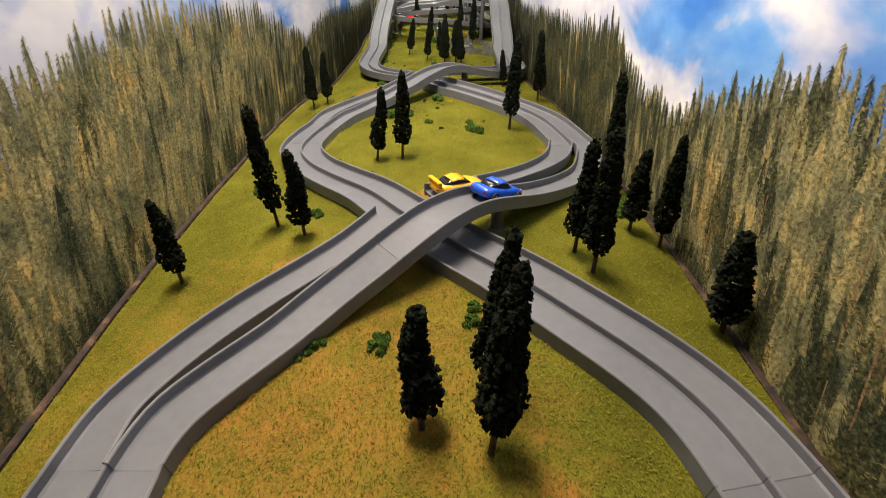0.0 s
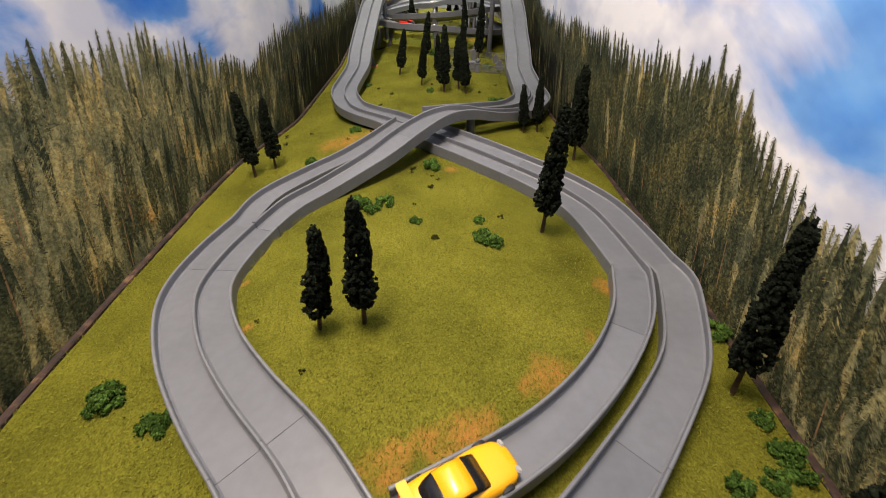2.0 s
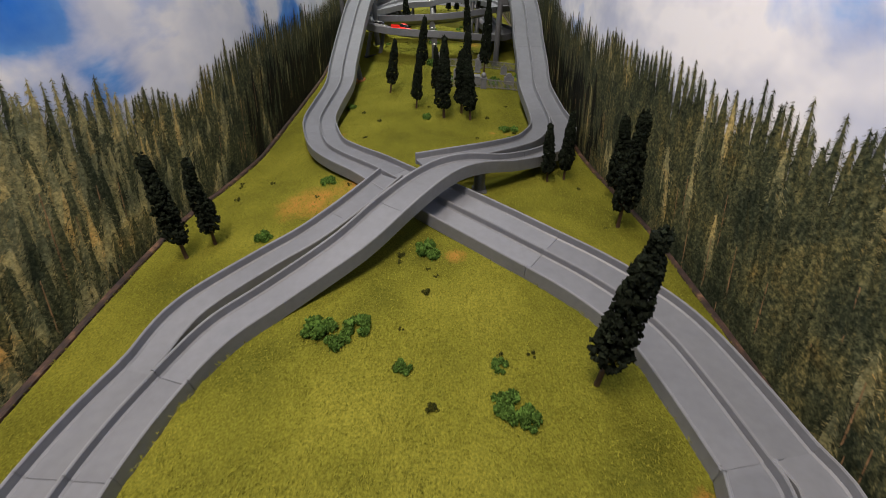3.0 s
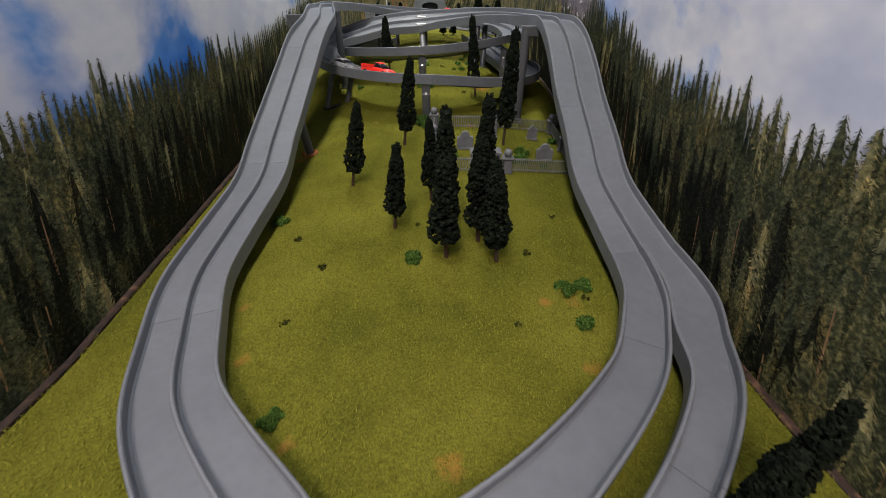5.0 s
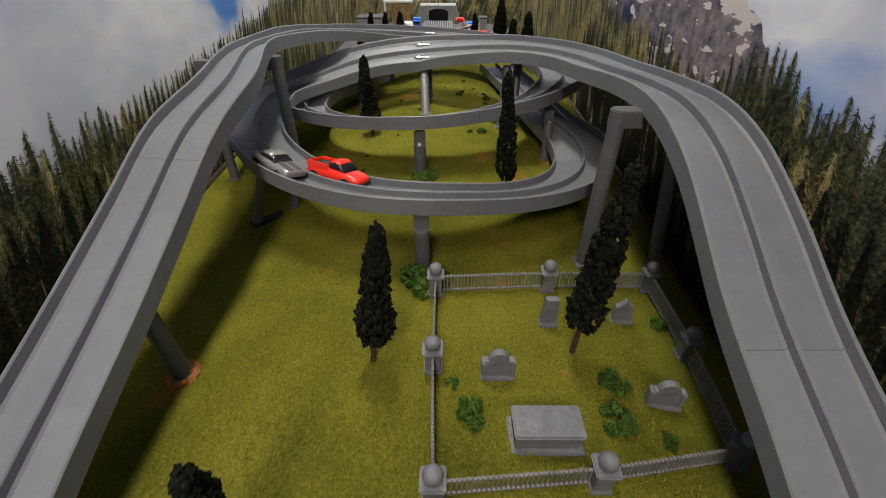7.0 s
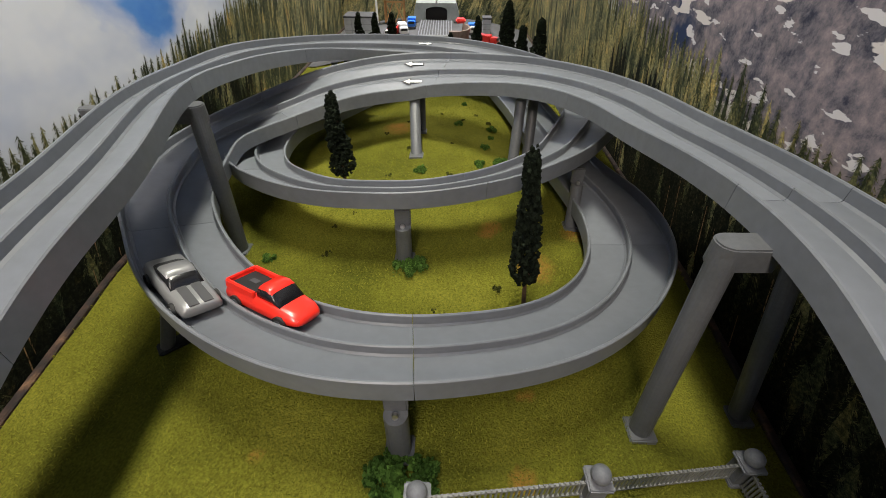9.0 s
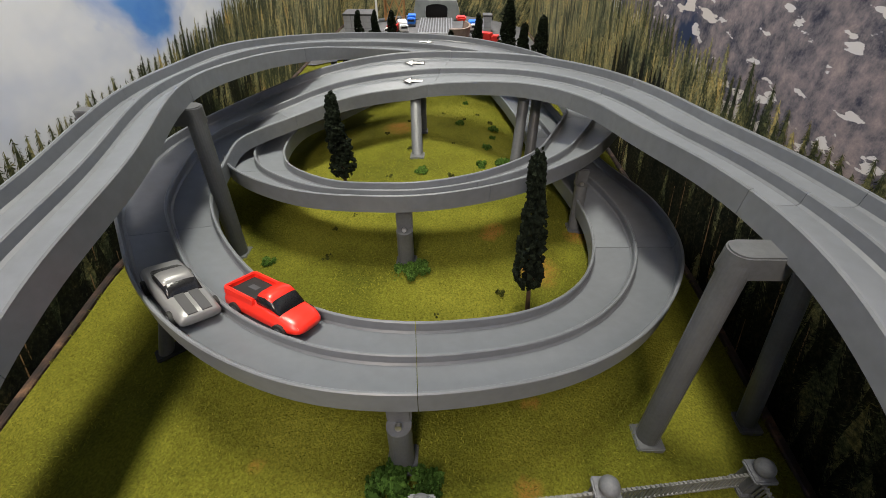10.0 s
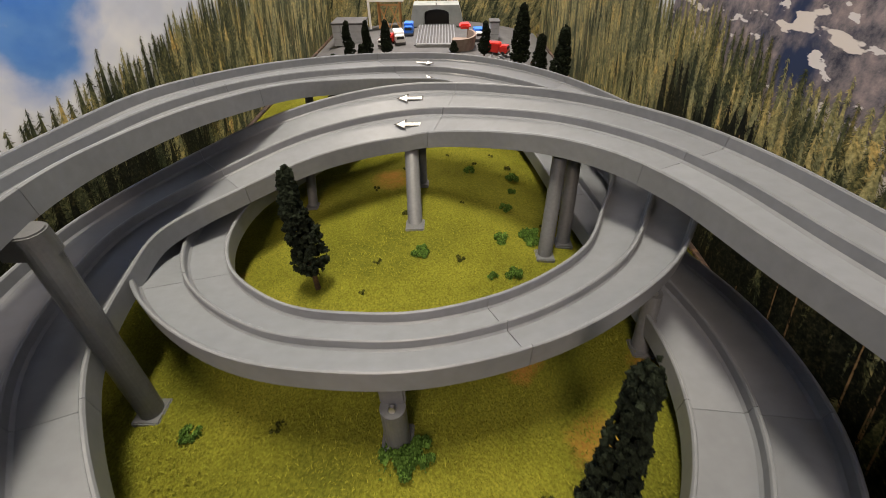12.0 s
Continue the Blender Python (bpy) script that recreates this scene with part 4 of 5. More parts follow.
clay = thing("clay_ring", -2.72, 21.58, ground_z(-2.72, 21.58), 0, "small orange clay mound round a pillar foot", "clay")
b = bmesh.new()
for k in range(40):
    a = k * 0.72
    clump(b, (0.13 * math.cos(a), 0.13 * math.sin(a), 0.01 + 0.02 * (k % 3)), 0.035 + 0.006 * (k % 4), random.Random(k))
part("mound", b, SOIL, clay)


def brace(x0, y0, x1, y1, top):
    """Two short columns on one black foot bar."""
    g = ground_z((x0 + x1) / 2, (y0 + y1) / 2) - 0.02
    root = thing("pillar_pair", (x0 + x1) / 2, (y0 + y1) / 2, g, 0, "pair of grey columns on a dark foot bar under the loop", "pillar", "track pillars")
    for s in (-1, 1):
        b = bmesh.new()
        cyl(b, s * (x1 - x0) / 2, s * (y1 - y0) / 2, 0.03, top - g, 0.075, 0.07, 20)
        for v in b.verts:
            if v.co.z > 0.1:
                v.co.x += 0.2
                v.co.y += 0.22
        part("column", b, PILLAR, root)
    b = bmesh.new()
    half = math.hypot(x1 - x0, y1 - y0) / 2 + 0.1
    box(b, -half, -0.09, 0, half, 0.09, 0.05, 0.015)
    bmesh.ops.rotate(b, verts=b.verts, cent=(0, 0, 0), matrix=Euler((0, 0, math.atan2(y1 - y0, x1 - x0))).to_matrix())
    part("foot_bar", b, DARKWOOD, root, "black foot bar")


brace(-2.88, 24.21, -2.43, 24.58, 0.6)

# ---- white arrows on the decks ----
def arrow(x, y, z, size, turn, slope=0.0):
    root = thing("arrow_decal", x, y, z, turn, "white arrow decal outlined in black on grey deck", "decal", "arrow decals")
    root.rotation_euler = (slope, 0, radians(turn))
    for name, mat, grow, lift in (("outline", BLACK, 0.02, 0.0), ("arrow", WHITE, 0.0, 0.004)):
        b = bmesh.new()
        s, g = size, grow
        pts = [(-0.5 * s - 2 * g, 0), (-0.16 * s + g, 0.24 * s + 1.6 * g), (-0.16 * s + g, 0.09 * s + g), (0.5 * s + g, 0.09 * s + g), (0.5 * s + g, -0.09 * s - g), (-0.16 * s + g, -0.09 * s - g), (-0.16 * s + g, -0.24 * s - 1.6 * g)]
        lo = [b.verts.new((px_, py_, lift)) for px_, py_ in pts]
        hi = [b.verts.new((px_, py_, lift + 0.004)) for px_, py_ in pts]
        for quad in ((2, 3, 4, 5),):
            b.faces.new([hi[i] for i in quad])
        b.faces.new((hi[0], hi[1], hi[6]))
        for k in range(7):
            b.faces.new((lo[k], lo[(k + 1) % 7], hi[(k + 1) % 7], hi[k]))
        part(name, b, mat, root)


arrow(-0.55, 29.38, 1.0, 0.34, 0, 0.245)
arrow(-0.55, 29.98, 1.15, 0.34, 0, 0.245)
arrow(-0.45, 32.5, 0.955, 0.34, 172, -0.13)
arrow(-0.45, 31.86, 0.875, 0.32, 172, -0.13)


# ---- the graveyard ----
fence = thing("graveyard_fence", label="pale thin bar fence with grey ball-topped posts round graves", category="fence")


def fence_post(x, y):
    g = ground_z(x, y) - 0.01

    def piece(name, parent, shape, mat=STONE, smooth=False):
        b = bmesh.new()
        shape(b)
        bmesh.ops.translate(b, verts=b.verts, vec=(x, y, g))
        return part(name, b, mat, parent, smooth=smooth)

    post = piece("post", fence, lambda b: box(b, -0.075, -0.075, 0.05, 0.075, 0.075, 0.29, 0.008))
    piece("plinth", post, lambda b: box(b, -0.092, -0.092, 0, 0.092, 0.092, 0.052, 0.01))
    piece("cap", post, lambda b: box(b, -0.1, -0.1, 0.29, 0.1, 0.1, 0.33, 0.012))
    piece("ball", post, lambda b: bmesh.ops.translate(b, verts=bmesh.ops.create_uvsphere(b, u_segments=18, v_segments=12, radius=0.078)["verts"], vec=(0, 0, 0.395)), smooth=True)


def fence_panel(x0, y0, x1, y1, bars):
    """Thin fence of upright bars between two rails."""
    ang = math.atan2(y1 - y0, x1 - x0)
    length = math.hypot(x1 - x0, y1 - y0)
    turn = Euler((0, 0, ang)).to_matrix()
    base = Vector((x0, y0, ground_z(x0, y0)))
    fall = (ground_z(x1, y1) - ground_z(x0, y0)) / length

    def placed(b):
        for v in b.verts:
            v.co.z += fall * v.co.x
        bmesh.ops.rotate(b, verts=b.verts, cent=(0, 0, 0), matrix=turn)
        bmesh.ops.translate(b, verts=b.verts, vec=base)
        return b

    b = bmesh.new()
    for z in (0.04, 0.25):
        box(b, 0.08, -0.011, z, length - 0.08, 0.011, z + 0.02)
    panel = part("panel", placed(b), FENCE, fence, "thin pale fence panel")
    for k in range(bars):
        b = bmesh.new()
        cx = 0.08 + (length - 0.16) * (k + 0.5) / bars
        box(b, cx - 0.007, -0.007, 0.02, cx + 0.007, 0.008, 0.29)
        part("bar", placed(b), FENCE, panel)


POSTS = {"nl": (-0.1, 20.37), "nm": (1.24, 20.51), "nr": (2.58, 20.78), "ml": (-0.13, 21.57), "mr": (2.69, 21.97), "fl": (-0.12, 22.66), "fm": (1.27, 22.83), "fr": (2.68, 23.06)}
for p in POSTS.values():
    fence_post(*p)
for a, b_ in (("nl", "nm"), ("nm", "nr"), ("fl", "fm"), ("fm", "fr"), ("nl", "ml"), ("ml", "fl"), ("nr", "mr"), ("mr", "fr")):
    fence_panel(*POSTS[a], *POSTS[b_], 30)


def headstone(x, y, w, h, style, turn):
    root = thing("headstone", x, y, ground_z(x, y) - 0.01, turn, {"round": "grey headstone with a rounded top on a base", "point": "small grey headstone with a pointed top", "slab": "narrow upright grey grave pillar on a base"}[style], "headstone", "headstones")
    b = bmesh.new()
    box(b, -w * 0.6, -0.07, 0, w * 0.6, 0.07, 0.05, 0.01)
    part("base", b, STONE, root)
    b = bmesh.new()
    if style == "round":
        outline = [(-w / 2, 0.05), (-w / 2, h * 0.72)] + [(-w * 0.36 * math.cos(a), h * 0.7 + h * 0.3 * math.sin(a)) for a in np.linspace(0, math.pi, 13)] + [(w / 2, h * 0.72), (w / 2, 0.05)]
    elif style == "point":
        outline = [(-w / 2, 0.05), (-w / 2, h * 0.7), (-w * 0.28, h * 0.78), (0, h), (w * 0.28, h * 0.78), (w / 2, h * 0.7), (w / 2, 0.05)]
    else:
        outline = [(-w / 2, 0.05), (-w * 0.4, h), (w * 0.4, h), (w / 2, 0.05)]
    fr_ = [b.verts.new((u, -0.035, v)) for u, v in outline]
    bk = [b.verts.new((u, 0.035, v)) for u, v in outline]
    b.faces.new(fr_)
    b.faces.new(bk[::-1])
    for k in range(len(outline)):
        b.faces.new((fr_[k], bk[k], bk[(k + 1) % len(outline)], fr_[(k + 1) % len(outline)]))
    bmesh.ops.recalc_face_normals(b, faces=b.faces)
    part("slab", b, STONE, root)
    if style == "round":
        for s in (-1, 1):
            b = bmesh.new()
            box(b, s * w * 0.5 - 0.025, -0.05, 0.05, s * w * 0.5 + 0.025, 0.05, h * 0.68, 0.01)
            part("side_pillar", b, STONE, root)


headstone(0.51, 21.5, 0.28, 0.38, "round", 0)
headstone(2.13, 21.3, 0.28, 0.36, "round", -8)
headstone(1.17, 22.24, 0.18, 0.41, "slab", 0)
headstone(2.09, 22.4, 0.21, 0.36, "point", -5)
tomb = thing("tomb", 0.87, 20.9, ground_z(0.87, 20.9) - 0.01, 0, "grey stone tomb chest with a heavy lid", "tomb")
b = bmesh.new()
box(b, -0.32, -0.19, 0, 0.32, 0.17, 0.04, 0.01)
part("plinth", b, STONE, tomb)
b = bmesh.new()
box(b, -0.28, -0.14, 0.04, 0.28, 0.13, 0.21, 0.01)
part("chest", b, STONE, tomb)
b = bmesh.new()
box(b, -0.3, -0.16, 0.21, 0.3, 0.15, 0.25, 0.015)
part("lid", b, STONE, tomb)
for k, (x, y, r) in enumerate([(0.06, 21.38, 0.08), (0.21, 21.06, 0.18), (1.7, 21.48, 0.17), (1.59, 21.05, 0.19), (2.57, 22.41, 0.13), (2.04, 20.9, 0.1)]):
    bush(x, y, r, k + 3)


# ---- the far end: garage, tower, parked toys ----
def solid(name, parent, mat, dims, bevel=0.0, label=""):
    b = bmesh.new()
    box(b, *dims, bevel)
    return part(name, b, mat, parent, label)


WOOD = material("orange_wood", (0.45, 0.22, 0.07), 0.6)
varied(WOOD, ((0.3, (0.36, 0.16, 0.05)), (0.7, (0.52, 0.28, 0.1))), 60.0)
GATE = material("grey_garage_plastic", (0.22, 0.24, 0.23), 0.5)
varied(GATE, ((0.3, (0.18, 0.2, 0.19)), (0.7, (0.26, 0.28, 0.27))), 30.0)
PANELW = material("pale_building_panel", (0.42, 0.44, 0.46), 0.6)
varied(PANELW, ((0.3, (0.36, 0.38, 0.4)), (0.7, (0.48, 0.5, 0.52))), 40.0)
YARD = material("dark_grey_yard", (0.06, 0.06, 0.062), 0.8)
varied(YARD, ((0.3, (0.05, 0.05, 0.052)), (0.7, (0.085, 0.085, 0.088))), 20.0, second=(200.0, 0.8, 1.1))
b = bmesh.new()
lines = [[b.verts.new((x, y, ground_z(x, y) + 0.03)) for x in np.linspace(-4.45, 3.6, 28)] for y in np.linspace(35.6, 42.4, 20)]
for p, q in zip(lines, lines[1:]):
    for i in range(27):
        b.faces.new((p[i], p[i + 1], q[i + 1], q[i]))
tagged(part("pavement", b, YARD), "dark grey paved yard at the table's far end", "pavement", kind="structure")
gz = ground_z(-0.3, 40) + 0.03
garage = thing("finish_garage", -0.33, 41.0, gz, 0, "grey plastic finish garage with dark tunnel mouth", "garage")
b = bmesh.new()
out = [(-0.97, 0), (-0.95, 0.3), (-0.86, 0.7), (0.82, 0.7), (0.95, 0.3), (1.0, 0)]
arch = [(0.46, 0), (0.46, 0.4)] + [(0.46 * math.cos(a), 0.42 + 0.15 * math.sin(a)) for a in np.linspace(0.3, math.pi - 0.3, 9)] + [(-0.46, 0.4), (-0.46, 0)]
ring = out + arch
for yy in (0.0, 0.9):
    vs = [b.verts.new((u, yy, v)) for u, v in ring]
    b.faces.new(vs if yy else vs[::-1])
b.verts.ensure_lookup_table()
n = len(ring)
for k in range(n):
    b.faces.new((b.verts[k], b.verts[(k + 1) % n], b.verts[n + (k + 1) % n], b.verts[n + k]))
bmesh.ops.recalc_face_normals(b, faces=b.faces)
part("housing", b, GATE, garage)
solid("tunnel_back", garage, BLACK, (-0.5, 0.5, 0, 0.5, 0.52, 0.7))
solid("finial", garage, STEEL, (-0.03, 0.02, 0.7, 0.03, 0.08, 0.79), 0.01, "small bright ball on the roof")
ramp_thing = thing("finish_ramp", -0.33, 39.5, gz, 0, "ribbed grey ramp leading into the finish garage", "ramp")
solid("deck", ramp_thing, YARD, (-0.7, -1.4, 0, 0.7, 1.48, 0.06))
for k in range(13):
    solid("rib", ramp_thing, RAIL, (-0.64 + 0.104 * k, -1.35, 0.06, -0.61 + 0.104 * k, 1.45, 0.1))
solid("sill", ramp_thing, FENCE, (-0.62, -1.62, 0, 0.62, -1.42, 0.12), 0.02, "pale grey sill")
tower = thing("wooden_tower", -2.1, 41.5, ground_z(-2.1, 41.5) + 0.03, 0, "orange wooden trestle tower with a white deck", "tower")
for sx in (-0.42, 0.38):
    for sy in (-0.2, 0.2):
        solid("leg", tower, WOOD, (sx - 0.03, sy - 0.03, 0, sx + 0.03, sy + 0.03, 0.9))
solid("deck", tower, WHITE, (-0.8, -0.3, 0.9, 0.55, 0.3, 1.0), 0.01, "white platform")
solid("post", tower, WHITE, (-0.8, -0.3, 0, -0.72, -0.22, 0.9), 0.005, "white post")
solid("cross_bar", tower, WOOD, (-0.42, -0.23, 0.76, 0.38, -0.18, 0.82))
for off in (-0.22, 0.18):
    for sgn in (-1, 1):
        b = bmesh.new()
        box(b, -0.022, -0.018, -0.42, 0.022, 0.018, 0.42)
        bmesh.ops.rotate(b, verts=b.verts, cent=(0, 0, 0), matrix=Euler((0, sgn * 0.42, 0)).to_matrix())
        bmesh.ops.translate(b, verts=b.verts, vec=(off, -0.22 - 0.01 * sgn, 0.42))
        part("cross_brace", b, WOOD, tower)


def flat_building(x0, x1, y0, y1, h, words):
    low = ground_z((x0 + x1) / 2, (y0 + y1) / 2)
    h += gz - low
    root = thing("low_building", (x0 + x1) / 2, (y0 + y1) / 2, low, 0, words, "building", "low buildings")
    w, d = (x1 - x0) / 2, (y1 - y0) / 2
    solid("wall", root, PANELW, (-w, -d, 0, w, d, h))
    solid("roof", root, YARD, (-w - 0.03, -d - 0.03, h, w + 0.03, d + 0.03, h + 0.06), 0.01, "flat dark roof")
    for k in range(1, int(w / 0.14)):
        solid("panel_joint", root, GATE, (-w + 0.28 * k, -d - 0.006, 0.02, -w + 0.28 * k + 0.015, -d - 0.002, h))
    for k in range(1, 3):
        solid("panel_joint", root, GATE, (-w, -d - 0.009, h * k / 3, w, -d - 0.006, h * k / 3 + 0.012))


flat_building(-3.95, -2.85, 39.6, 40.6, 0.36, "pale grey panelled low building with flat dark roof")
flat_building(1.55, 1.85, 39.6, 40.1, 0.36, "small pale hut with flat dark roof")
stand = thing("curved_stand", 0.62, 38.2, ground_z(0.62, 38.2) + 0.02, 0, "low curved brown stand with a red top", "stand")
b = bmesh.new()
a0, a1, m = -1.9, 0.9, 18
rings = []
for k in range(m + 1):
    a = a0 + (a1 - a0) * k / m
    rings.append([b.verts.new((r * math.cos(a) - 0.25, r * 1.4 * math.sin(a), z)) for r, z in ((0.48, 0), (0.55, 0), (0.6, 0.38), (0.54, 0.38))])
for p, q in zip(rings, rings[1:]):
    for i in range(4):
        b.faces.new((p[i], p[(i + 1) % 4], q[(i + 1) % 4], q[i]))
b.faces.new(rings[0][::-1])
b.faces.new(rings[-1])
bmesh.ops.recalc_face_normals(b, faces=b.faces)
CLAYB = material("pale_brown_plaster", (0.2, 0.15, 0.12), 0.8)
varied(CLAYB, ((0.3, (0.15, 0.11, 0.09)), (0.7, (0.25, 0.19, 0.155))), 60.0)
part("wall", b, CLAYB, stand)
REDP = material("red_plastic", (0.6, 0.03, 0.02), 0.35)
BLUEP = material("blue_plastic", (0.02, 0.16, 0.62), 0.35)
WHITEP = material("white_toy_plastic", (0.72, 0.72, 0.72), 0.35)
solid("awning", stand, REDP, (-0.18, 0.55, 0.38, 0.2, 1.0, 0.52), 0.05, "red awning")
solid("seats", stand, CLAYB, (-0.4, -0.5, 0, 0.1, 0.6, 0.14), 0.03, "brown seats")


def toy_truck(x, y, turn, coat, box_mat, long, high, words):
    """A small parked van or truck: cab, load box, bumper, windscreen and four wheels."""
    root = thing("toy_truck", x, y, ground_z(x, y) + 0.03, turn, words, "toy truck", "parked toy trucks")
    solid("cab", root, coat, (-0.15, -long / 2, 0.07, 0.15, -long / 2 + 0.25, 0.07 + high * 0.8), 0.03)
    solid("load_box", root, box_mat, (-0.16, -long / 2 + 0.27, 0.07, 0.16, long / 2, 0.07 + high), 0.02)
    solid("windscreen", root, BLACK, (-0.12, -long / 2 - 0.006, 0.07 + high * 0.42, 0.12, -long / 2 + 0.02, 0.07 + high * 0.7), 0.006)
    solid("bumper", root, YARD, (-0.15, -long / 2 - 0.02, 0.05, 0.15, -long / 2 + 0.02, 0.11), 0.008)
    for sx in (-1, 1):
        for sy in (-long / 2 + 0.13, long / 2 - 0.13):
            b = bmesh.new()
            cyl(b, 0, 0, -0.03, 0.03, 0.06, 0.06, 14)
            bmesh.ops.rotate(b, verts=b.verts, cent=(0, 0, 0), matrix=Euler((0, math.pi / 2, 0)).to_matrix())
            bmesh.ops.translate(b, verts=b.verts, vec=(sx * 0.14, sy, 0.06))
            part("wheel", b, BLACK, root)


toy_truck(-1.55, 38.7, 12, WHITEP, WHITEP, 0.85, 0.3, "white toy van parked on the grey yard")
toy_truck(-1.3, 39.9, 0, BLUEP, BLUEP, 0.7, 0.3, "blue toy box truck parked by the ramp")
toy_truck(-1.95, 38.5, -15, WHITEP, REDP, 0.8, 0.24, "white and red toy truck parked by a cypress")
toy_truck(1.12, 39.2, 5, WHITEP, BLUEP, 0.7, 0.28, "blue and white toy truck behind the stand")
toy_truck(1.55, 37.55, 65, REDP, REDP, 0.8, 0.26, "red toy truck parked beside the stone heap")
rocks = thing("stone_wall", 1.6, 36.45, ground_z(1.6, 36.45), 0, "low heap of pale grey model stones", "rocks")
rr = random.Random(4)
for k in range(18):
    b = bmesh.new()
    clump(b, (rr.uniform(-0.38, 0.38), rr.uniform(-0.12, 0.12), rr.uniform(0.04, 0.24)), rr.uniform(0.06, 0.1), rr)
    part("stone", b, STONE, rocks)
for k, (x, y, h, w) in enumerate([(-2.89, 37.0, 1.12, 1.05), (-2.33, 37.0, 1.05, 1.0), (-1.76, 37.0, 1.0, 1.15), (-2.45, 36.6, 0.55, 0.9), (-3.35, 36.8, 0.4, 0.9), (1.13, 36.8, 1.0, 1.1), (2.0, 35.8, 1.65, 1.6), (2.3, 34.6, 1.25, 1.3), (2.68, 34.0, 1.6, 1.5), (0.24, 37.3, 0.36, 0.8), (0.3, 33.8, 0.5, 1.0), (0.75, 33.9, 0.5, 1.0), (-2.6, 33.4, 0.6, 1.0), (-2.2, 33.9, 0.6, 1.0)]):
    tree(x, y, h * 1.06, w * 1.45, (0, 0), k, k * 31)


# ---- toy cars ----
GLASS = material("dark_tinted_window", (0.01, 0.01, 0.012), 0.22, 0.0, 0.4)
TYRE = material("black_tyre", (0.012, 0.012, 0.012), 0.7)
CHROME = material("chrome_rim", (0.6, 0.6, 0.62), 0.25, 1.0)
LAMPW = material("pale_headlight", (0.3, 0.3, 0.29), 0.3)
LAMPR = material("red_tail_light", (0.4, 0.01, 0.01), 0.2)


def paint(name, colour, rough=0.34, metal=0.0):
    m = material(name, colour, rough, metal, 0.6)
    m.node_tree.nodes["Principled BSDF"].inputs["Coat Weight"].default_value = 0.25
    bumped(m, 300.0, 0.02, 0.0005)
    return m


YELLOW = paint("yellow_car_paint", (0.85, 0.42, 0.005))
BLUE = paint("blue_car_paint", (0.002, 0.085, 0.62))
RED = paint("red_car_paint", (0.8, 0.025, 0.012))
SILVER = paint("silver_car_paint", (0.22, 0.22, 0.225), 0.4, 0.3)
STRIPE = material("charcoal_stripe", (0.06, 0.06, 0.065), 0.4)


def loft(sections):
    """A smooth shell through cross sections (along, half width, low, high, roundness)."""
    b = bmesh.new()
    rings = []
    m = 16
    for y, w, lo, hi, p in sections:
        ring = []
        for k in range(m):
            a = 2 * math.pi * k / m
            c, s = math.cos(a), math.sin(a)
            u = math.copysign(abs(c) ** (2 / p), c)
            v = math.copysign(abs(s) ** (2 / p), s)
            taper = 1 - 0.1 * max(0, v)
            ring.append(b.verts.new((w * u * taper, y, (lo + hi) / 2 + (hi - lo) / 2 * v)))
        rings.append(ring)
    for p_, q_ in zip(rings, rings[1:]):
        for i in range(m):
            b.faces.new((p_[i], p_[(i + 1) % m], q_[(i + 1) % m], q_[i]))
    b.faces.new(rings[0][::-1])
    b.faces.new(rings[-1])
    bmesh.ops.recalc_face_normals(b, faces=b.faces)
    return b


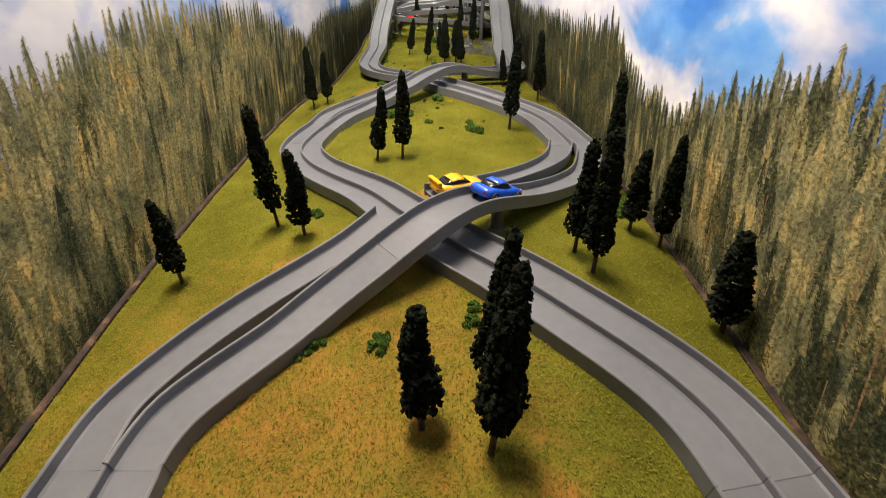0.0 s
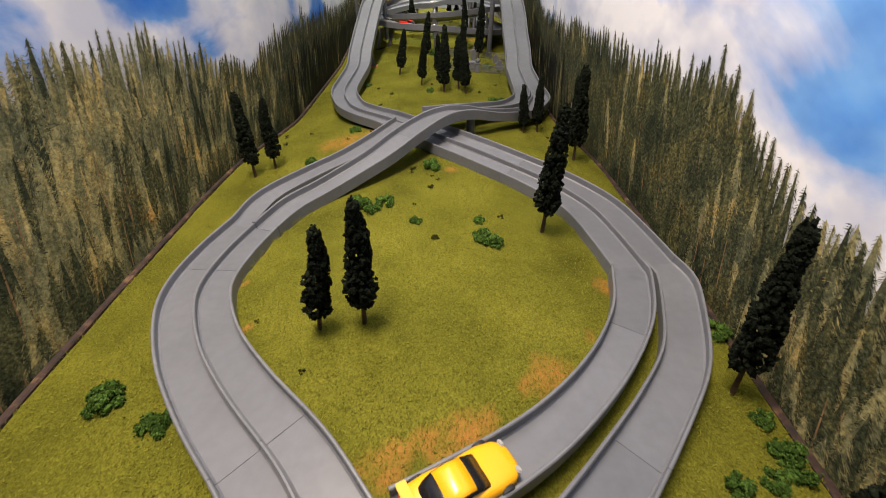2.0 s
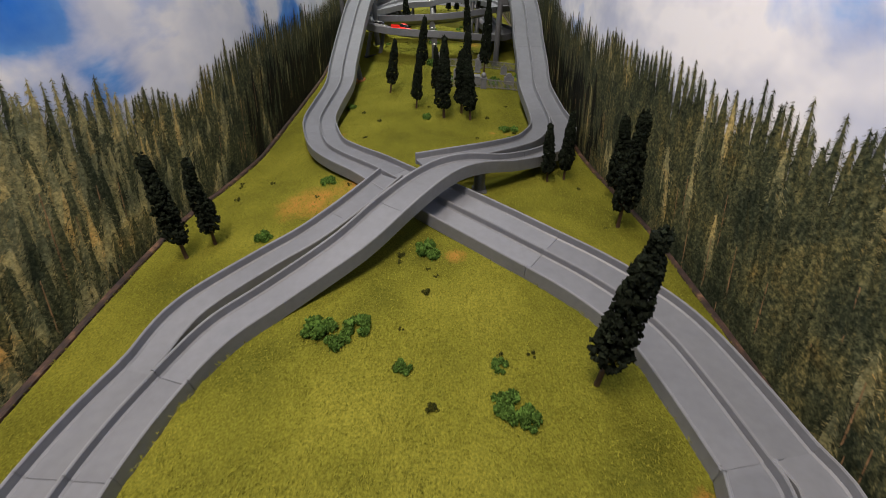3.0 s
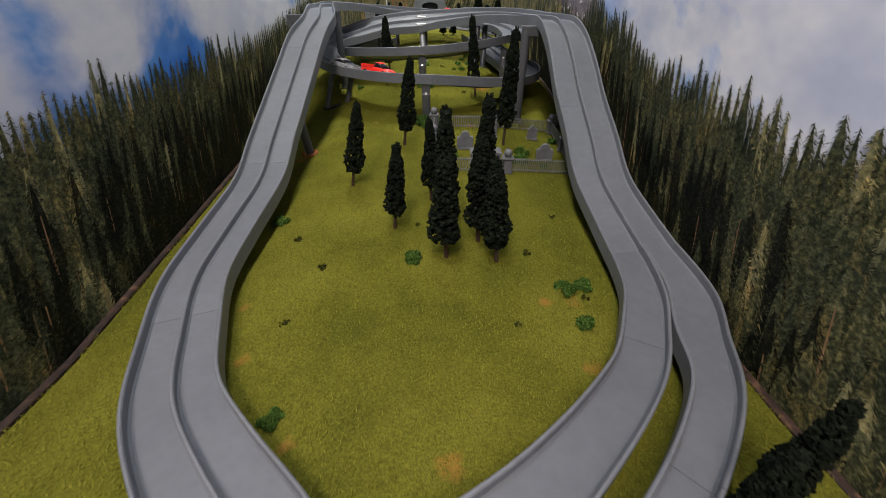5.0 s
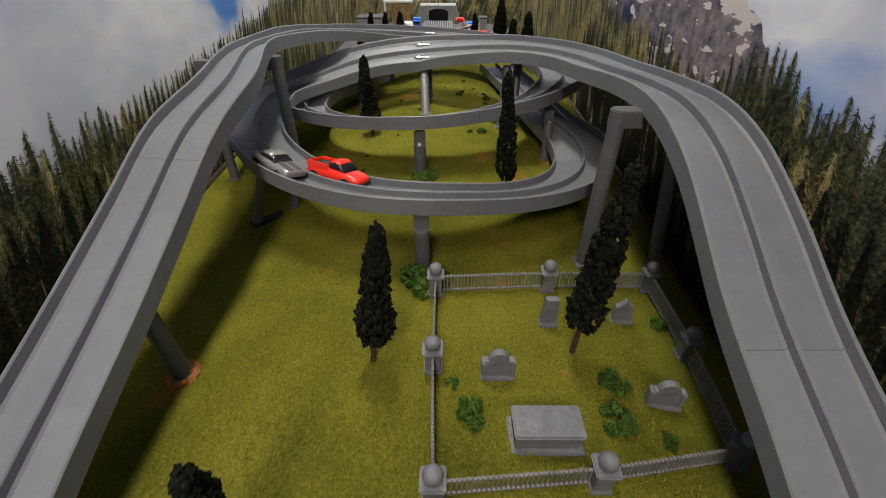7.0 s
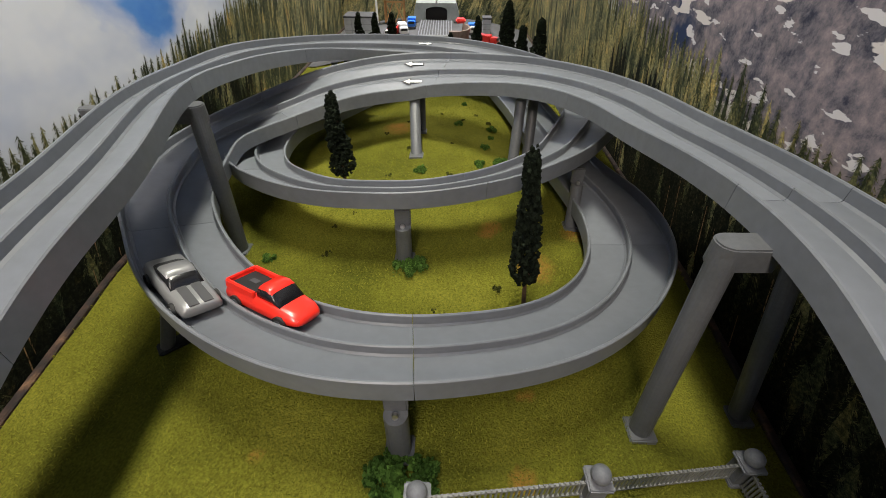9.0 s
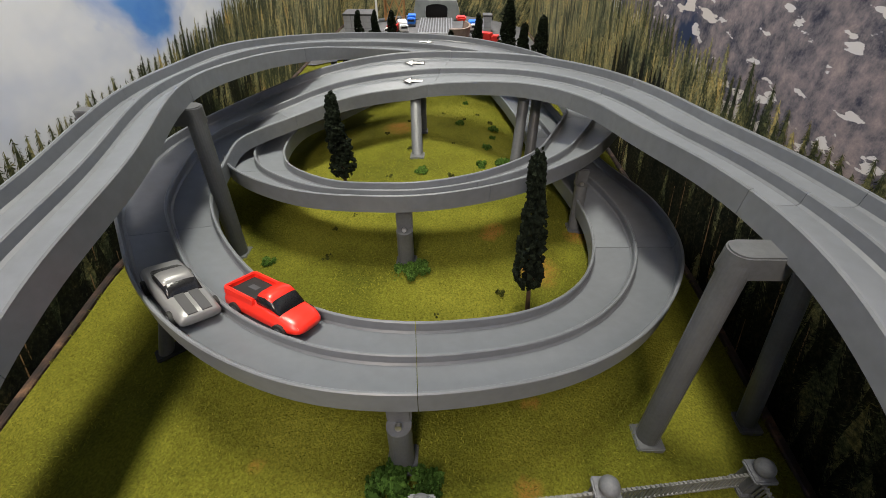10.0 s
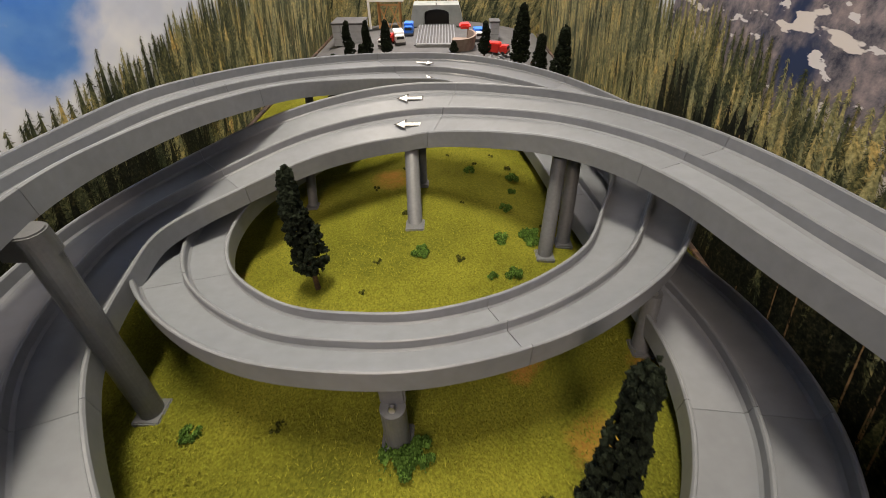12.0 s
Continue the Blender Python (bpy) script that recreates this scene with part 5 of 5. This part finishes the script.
def toy_car(label, coat, style):
    """A die-cast car, nose towards +y, wheels on z = 0."""
    root = thing("toy_car", label=label, category="toy car", group="toy race cars")
    if style == "pickup":
        body = [(-0.37, 0.135, 0.07, 0.15, 4), (-0.35, 0.155, 0.05, 0.185, 5), (-0.2, 0.16, 0.045, 0.19, 6), (0.0, 0.16, 0.045, 0.19, 6), (0.15, 0.16, 0.045, 0.18, 5), (0.3, 0.15, 0.05, 0.165, 4), (0.36, 0.13, 0.06, 0.14, 3.5), (0.385, 0.1, 0.07, 0.115, 3)]
        cab = [(-0.04, 0.12, 0.17, 0.19, 4), (-0.02, 0.135, 0.17, 0.275, 4), (0.06, 0.135, 0.17, 0.285, 4), (0.12, 0.13, 0.17, 0.262, 4), (0.2, 0.125, 0.165, 0.18, 4)]
    elif style == "muscle":
        body = [(-0.37, 0.13, 0.08, 0.15, 4), (-0.34, 0.15, 0.06, 0.18, 5), (-0.15, 0.158, 0.045, 0.18, 5), (0.1, 0.158, 0.045, 0.17, 5), (0.28, 0.15, 0.05, 0.16, 5), (0.36, 0.145, 0.06, 0.15, 5), (0.375, 0.13, 0.07, 0.135, 4)]
        cab = [(-0.27, 0.1, 0.16, 0.18, 4), (-0.14, 0.125, 0.16, 0.235, 4), (-0.05, 0.125, 0.16, 0.245, 4), (0.03, 0.12, 0.16, 0.23, 4), (0.12, 0.12, 0.155, 0.168, 4)]
    else:
        body = [(-0.37, 0.12, 0.08, 0.14, 3), (-0.34, 0.15, 0.055, 0.172, 4), (-0.2, 0.162, 0.045, 0.178, 4), (0.0, 0.155, 0.045, 0.165, 4), (0.18, 0.16, 0.045, 0.165, 4), (0.3, 0.145, 0.05, 0.14, 3.5), (0.36, 0.11, 0.06, 0.115, 3), (0.38, 0.07, 0.07, 0.1, 3)]
        cab = [(-0.28, 0.09, 0.15, 0.17, 3.5), (-0.17, 0.118, 0.15, 0.225, 3.5), (-0.07, 0.122, 0.15, 0.245, 3.5), (0.02, 0.118, 0.15, 0.23, 3.5), (0.14, 0.11, 0.145, 0.158, 3.5)]
    part("body", loft(body), coat, root, smooth=True)
    part("roof", loft([(y, w * 0.97, lo, hi + 0.006, p) for y, w, lo, hi, p in cab[1:-1]]), coat, root, smooth=True)
    part("window", loft(cab), GLASS, root, "dark tinted windows", smooth=True)
    for sy in (-0.235, 0.225):
        for sx in (-1, 1):
            b = bmesh.new()
            cyl(b, 0, 0, -0.03, 0.03, 0.062, 0.062, 20)
            bmesh.ops.rotate(b, verts=b.verts, cent=(0, 0, 0), matrix=Euler((0, math.pi / 2, 0)).to_matrix())
            bmesh.ops.translate(b, verts=b.verts, vec=(sx * 0.142, sy, 0.062))
            w_ = part("wheel", b, TYRE, root, "black tyre")
            b = bmesh.new()
            cyl(b, 0, 0, -0.032, 0.032, 0.036, 0.036, 12)
            bmesh.ops.rotate(b, verts=b.verts, cent=(0, 0, 0), matrix=Euler((0, math.pi / 2, 0)).to_matrix())
            bmesh.ops.translate(b, verts=b.verts, vec=(sx * 0.143, sy, 0.062))
            part("rim", b, CHROME, w_, "bright rim")
    for sx in (-1, 1):
        solid("headlight", root, LAMPW, (sx * 0.095 - 0.025, 0.335, 0.1, sx * 0.095 + 0.025, 0.368, 0.128), 0.008)
        solid("tail_light", root, LAMPR, (sx * 0.095 - 0.025, -0.373, 0.11, sx * 0.095 + 0.025, -0.35, 0.135), 0.006)
    if style == "pickup":
        solid("cargo_bed", root, BLACK, (-0.12, -0.335, 0.17, 0.12, -0.06, 0.197), 0.012, "black open cargo bed")
        for sx in (-1, 1):
            solid("bed_side", root, coat, (sx * 0.138 - 0.014, -0.355, 0.16, sx * 0.138 + 0.014, -0.04, 0.228), 0.008)
        solid("tailgate", root, coat, (-0.14, -0.37, 0.15, 0.14, -0.343, 0.225), 0.008)
        solid("bed_hump", root, STRIPE, (-0.035, -0.25, 0.185, 0.035, -0.15, 0.201), 0.01, "grey bed fittings")
    if style == "muscle":
        for sx in (-1, 1):
            b = bmesh.new()
            box(b, sx * 0.05 - 0.034, 0.12, 0.158, sx * 0.05 + 0.034, 0.36, 0.166)
            for v in b.verts:
                v.co.z += 0.012 if v.co.y < 0.2 else -0.008
            part("bonnet_stripe", b, STRIPE, root, "charcoal bonnet stripe")
    if style == "wing":
        solid("spoiler", root, coat, (-0.14, -0.385, 0.215, 0.14, -0.32, 0.23), 0.006, "rear wing")
        for sx in (-1, 1):
            solid("spoiler_post", root, coat, (sx * 0.12 - 0.012, -0.37, 0.16, sx * 0.12 + 0.012, -0.33, 0.22))
    return root


def park(car, stations, x, y, lane, size):
    """Sets a car on a road, nearest to x, y; lane: -0.25, 0 or 0.25 of the width to the side."""
    rows = spline(stations)
    right = sides_of(rows)
    i = int(np.argmin(((rows[2:-2, :2] - (x, y)) ** 2).sum(1))) + 2
    x, y, z, w, bank = rows[i]
    t = rows[i + 2, :3] - rows[i - 2, :3]
    q = lane * w
    pos = Vector((x + right[i][0] * q, y + right[i][1] * q, z - FLOOR + 0.004 + bank * q))
    ahead = Vector(t).normalized()
    side = Vector((right[i][0], right[i][1], bank)).normalized()
    up = side.cross(ahead).normalized()
    side = ahead.cross(up).normalized()
    m = Matrix((side, ahead, up)).transposed().to_4x4() @ Matrix.Scale(size, 4)
    m.translation = pos * D
    car.matrix_world = m
    return car


park(toy_car("glossy yellow toy coupe with rear wing on landing lane", YELLOW, "wing"), LAND_A, 0.15, 6.0, 0.0, 1.25)
park(toy_car("glossy blue toy coupe on the bridge lane", BLUE, "coupe"), BRIDGE_A, 0.75, 5.5, 0.0, 1.25)
park(toy_car("bright red toy pickup with black bed in banked loop", RED, "pickup"), LOOP_B, -1.5, 23.9, -0.24, 1.12)
park(toy_car("silver toy muscle car with charcoal stripes in loop", SILVER, "muscle"), LOOP_B, -2.2, 24.2, 0.24, 1.12)


# ---- loose flock on the mat ----
gen = np.random.RandomState(7)
count = 260000
fy = gen.uniform(-0.5, 34.0, count)
fx = edge_left(fy) + 0.2 + (edge_right(fy) - edge_left(fy) - 0.4) * gen.uniform(0, 1, count)
keep = np.ones(count, bool)
for k in range(0, len(ROWS), 3):
    keep &= (fx - ROWS[k, 0]) ** 2 + (fy - ROWS[k, 1]) ** 2 > (ROWS[k, 3] / 2 + 0.03) ** 2
fx, fy = fx[keep], fy[keep]
count = len(fx)
fz = ground_z(fx, fy)
fa = gen.uniform(0, 2 * np.pi, count)
fl = gen.uniform(0.015, 0.042, count)
fh = gen.uniform(0.012, 0.034, count)
base = np.stack([fx, fy, fz + 0.012], 1)
along = np.stack([np.cos(fa) * fl, np.sin(fa) * fl, fh], 1)
across = np.stack([-np.sin(fa), np.cos(fa), 0 * fa], 1) * 0.005
verts = np.concatenate([base - across, base + across, base + along], 1).reshape(-1, 3) * D
me = bpy.data.meshes.new("grass_flock")
me.from_pydata(verts.tolist(), [], np.arange(3 * count).reshape(-1, 3).tolist())
me.materials.append(FLOCK)
flock = new("grass_flock", me)
tagged(flock, "loose yellow-green flock fibres on the grass mat", "grass", kind="stuff")
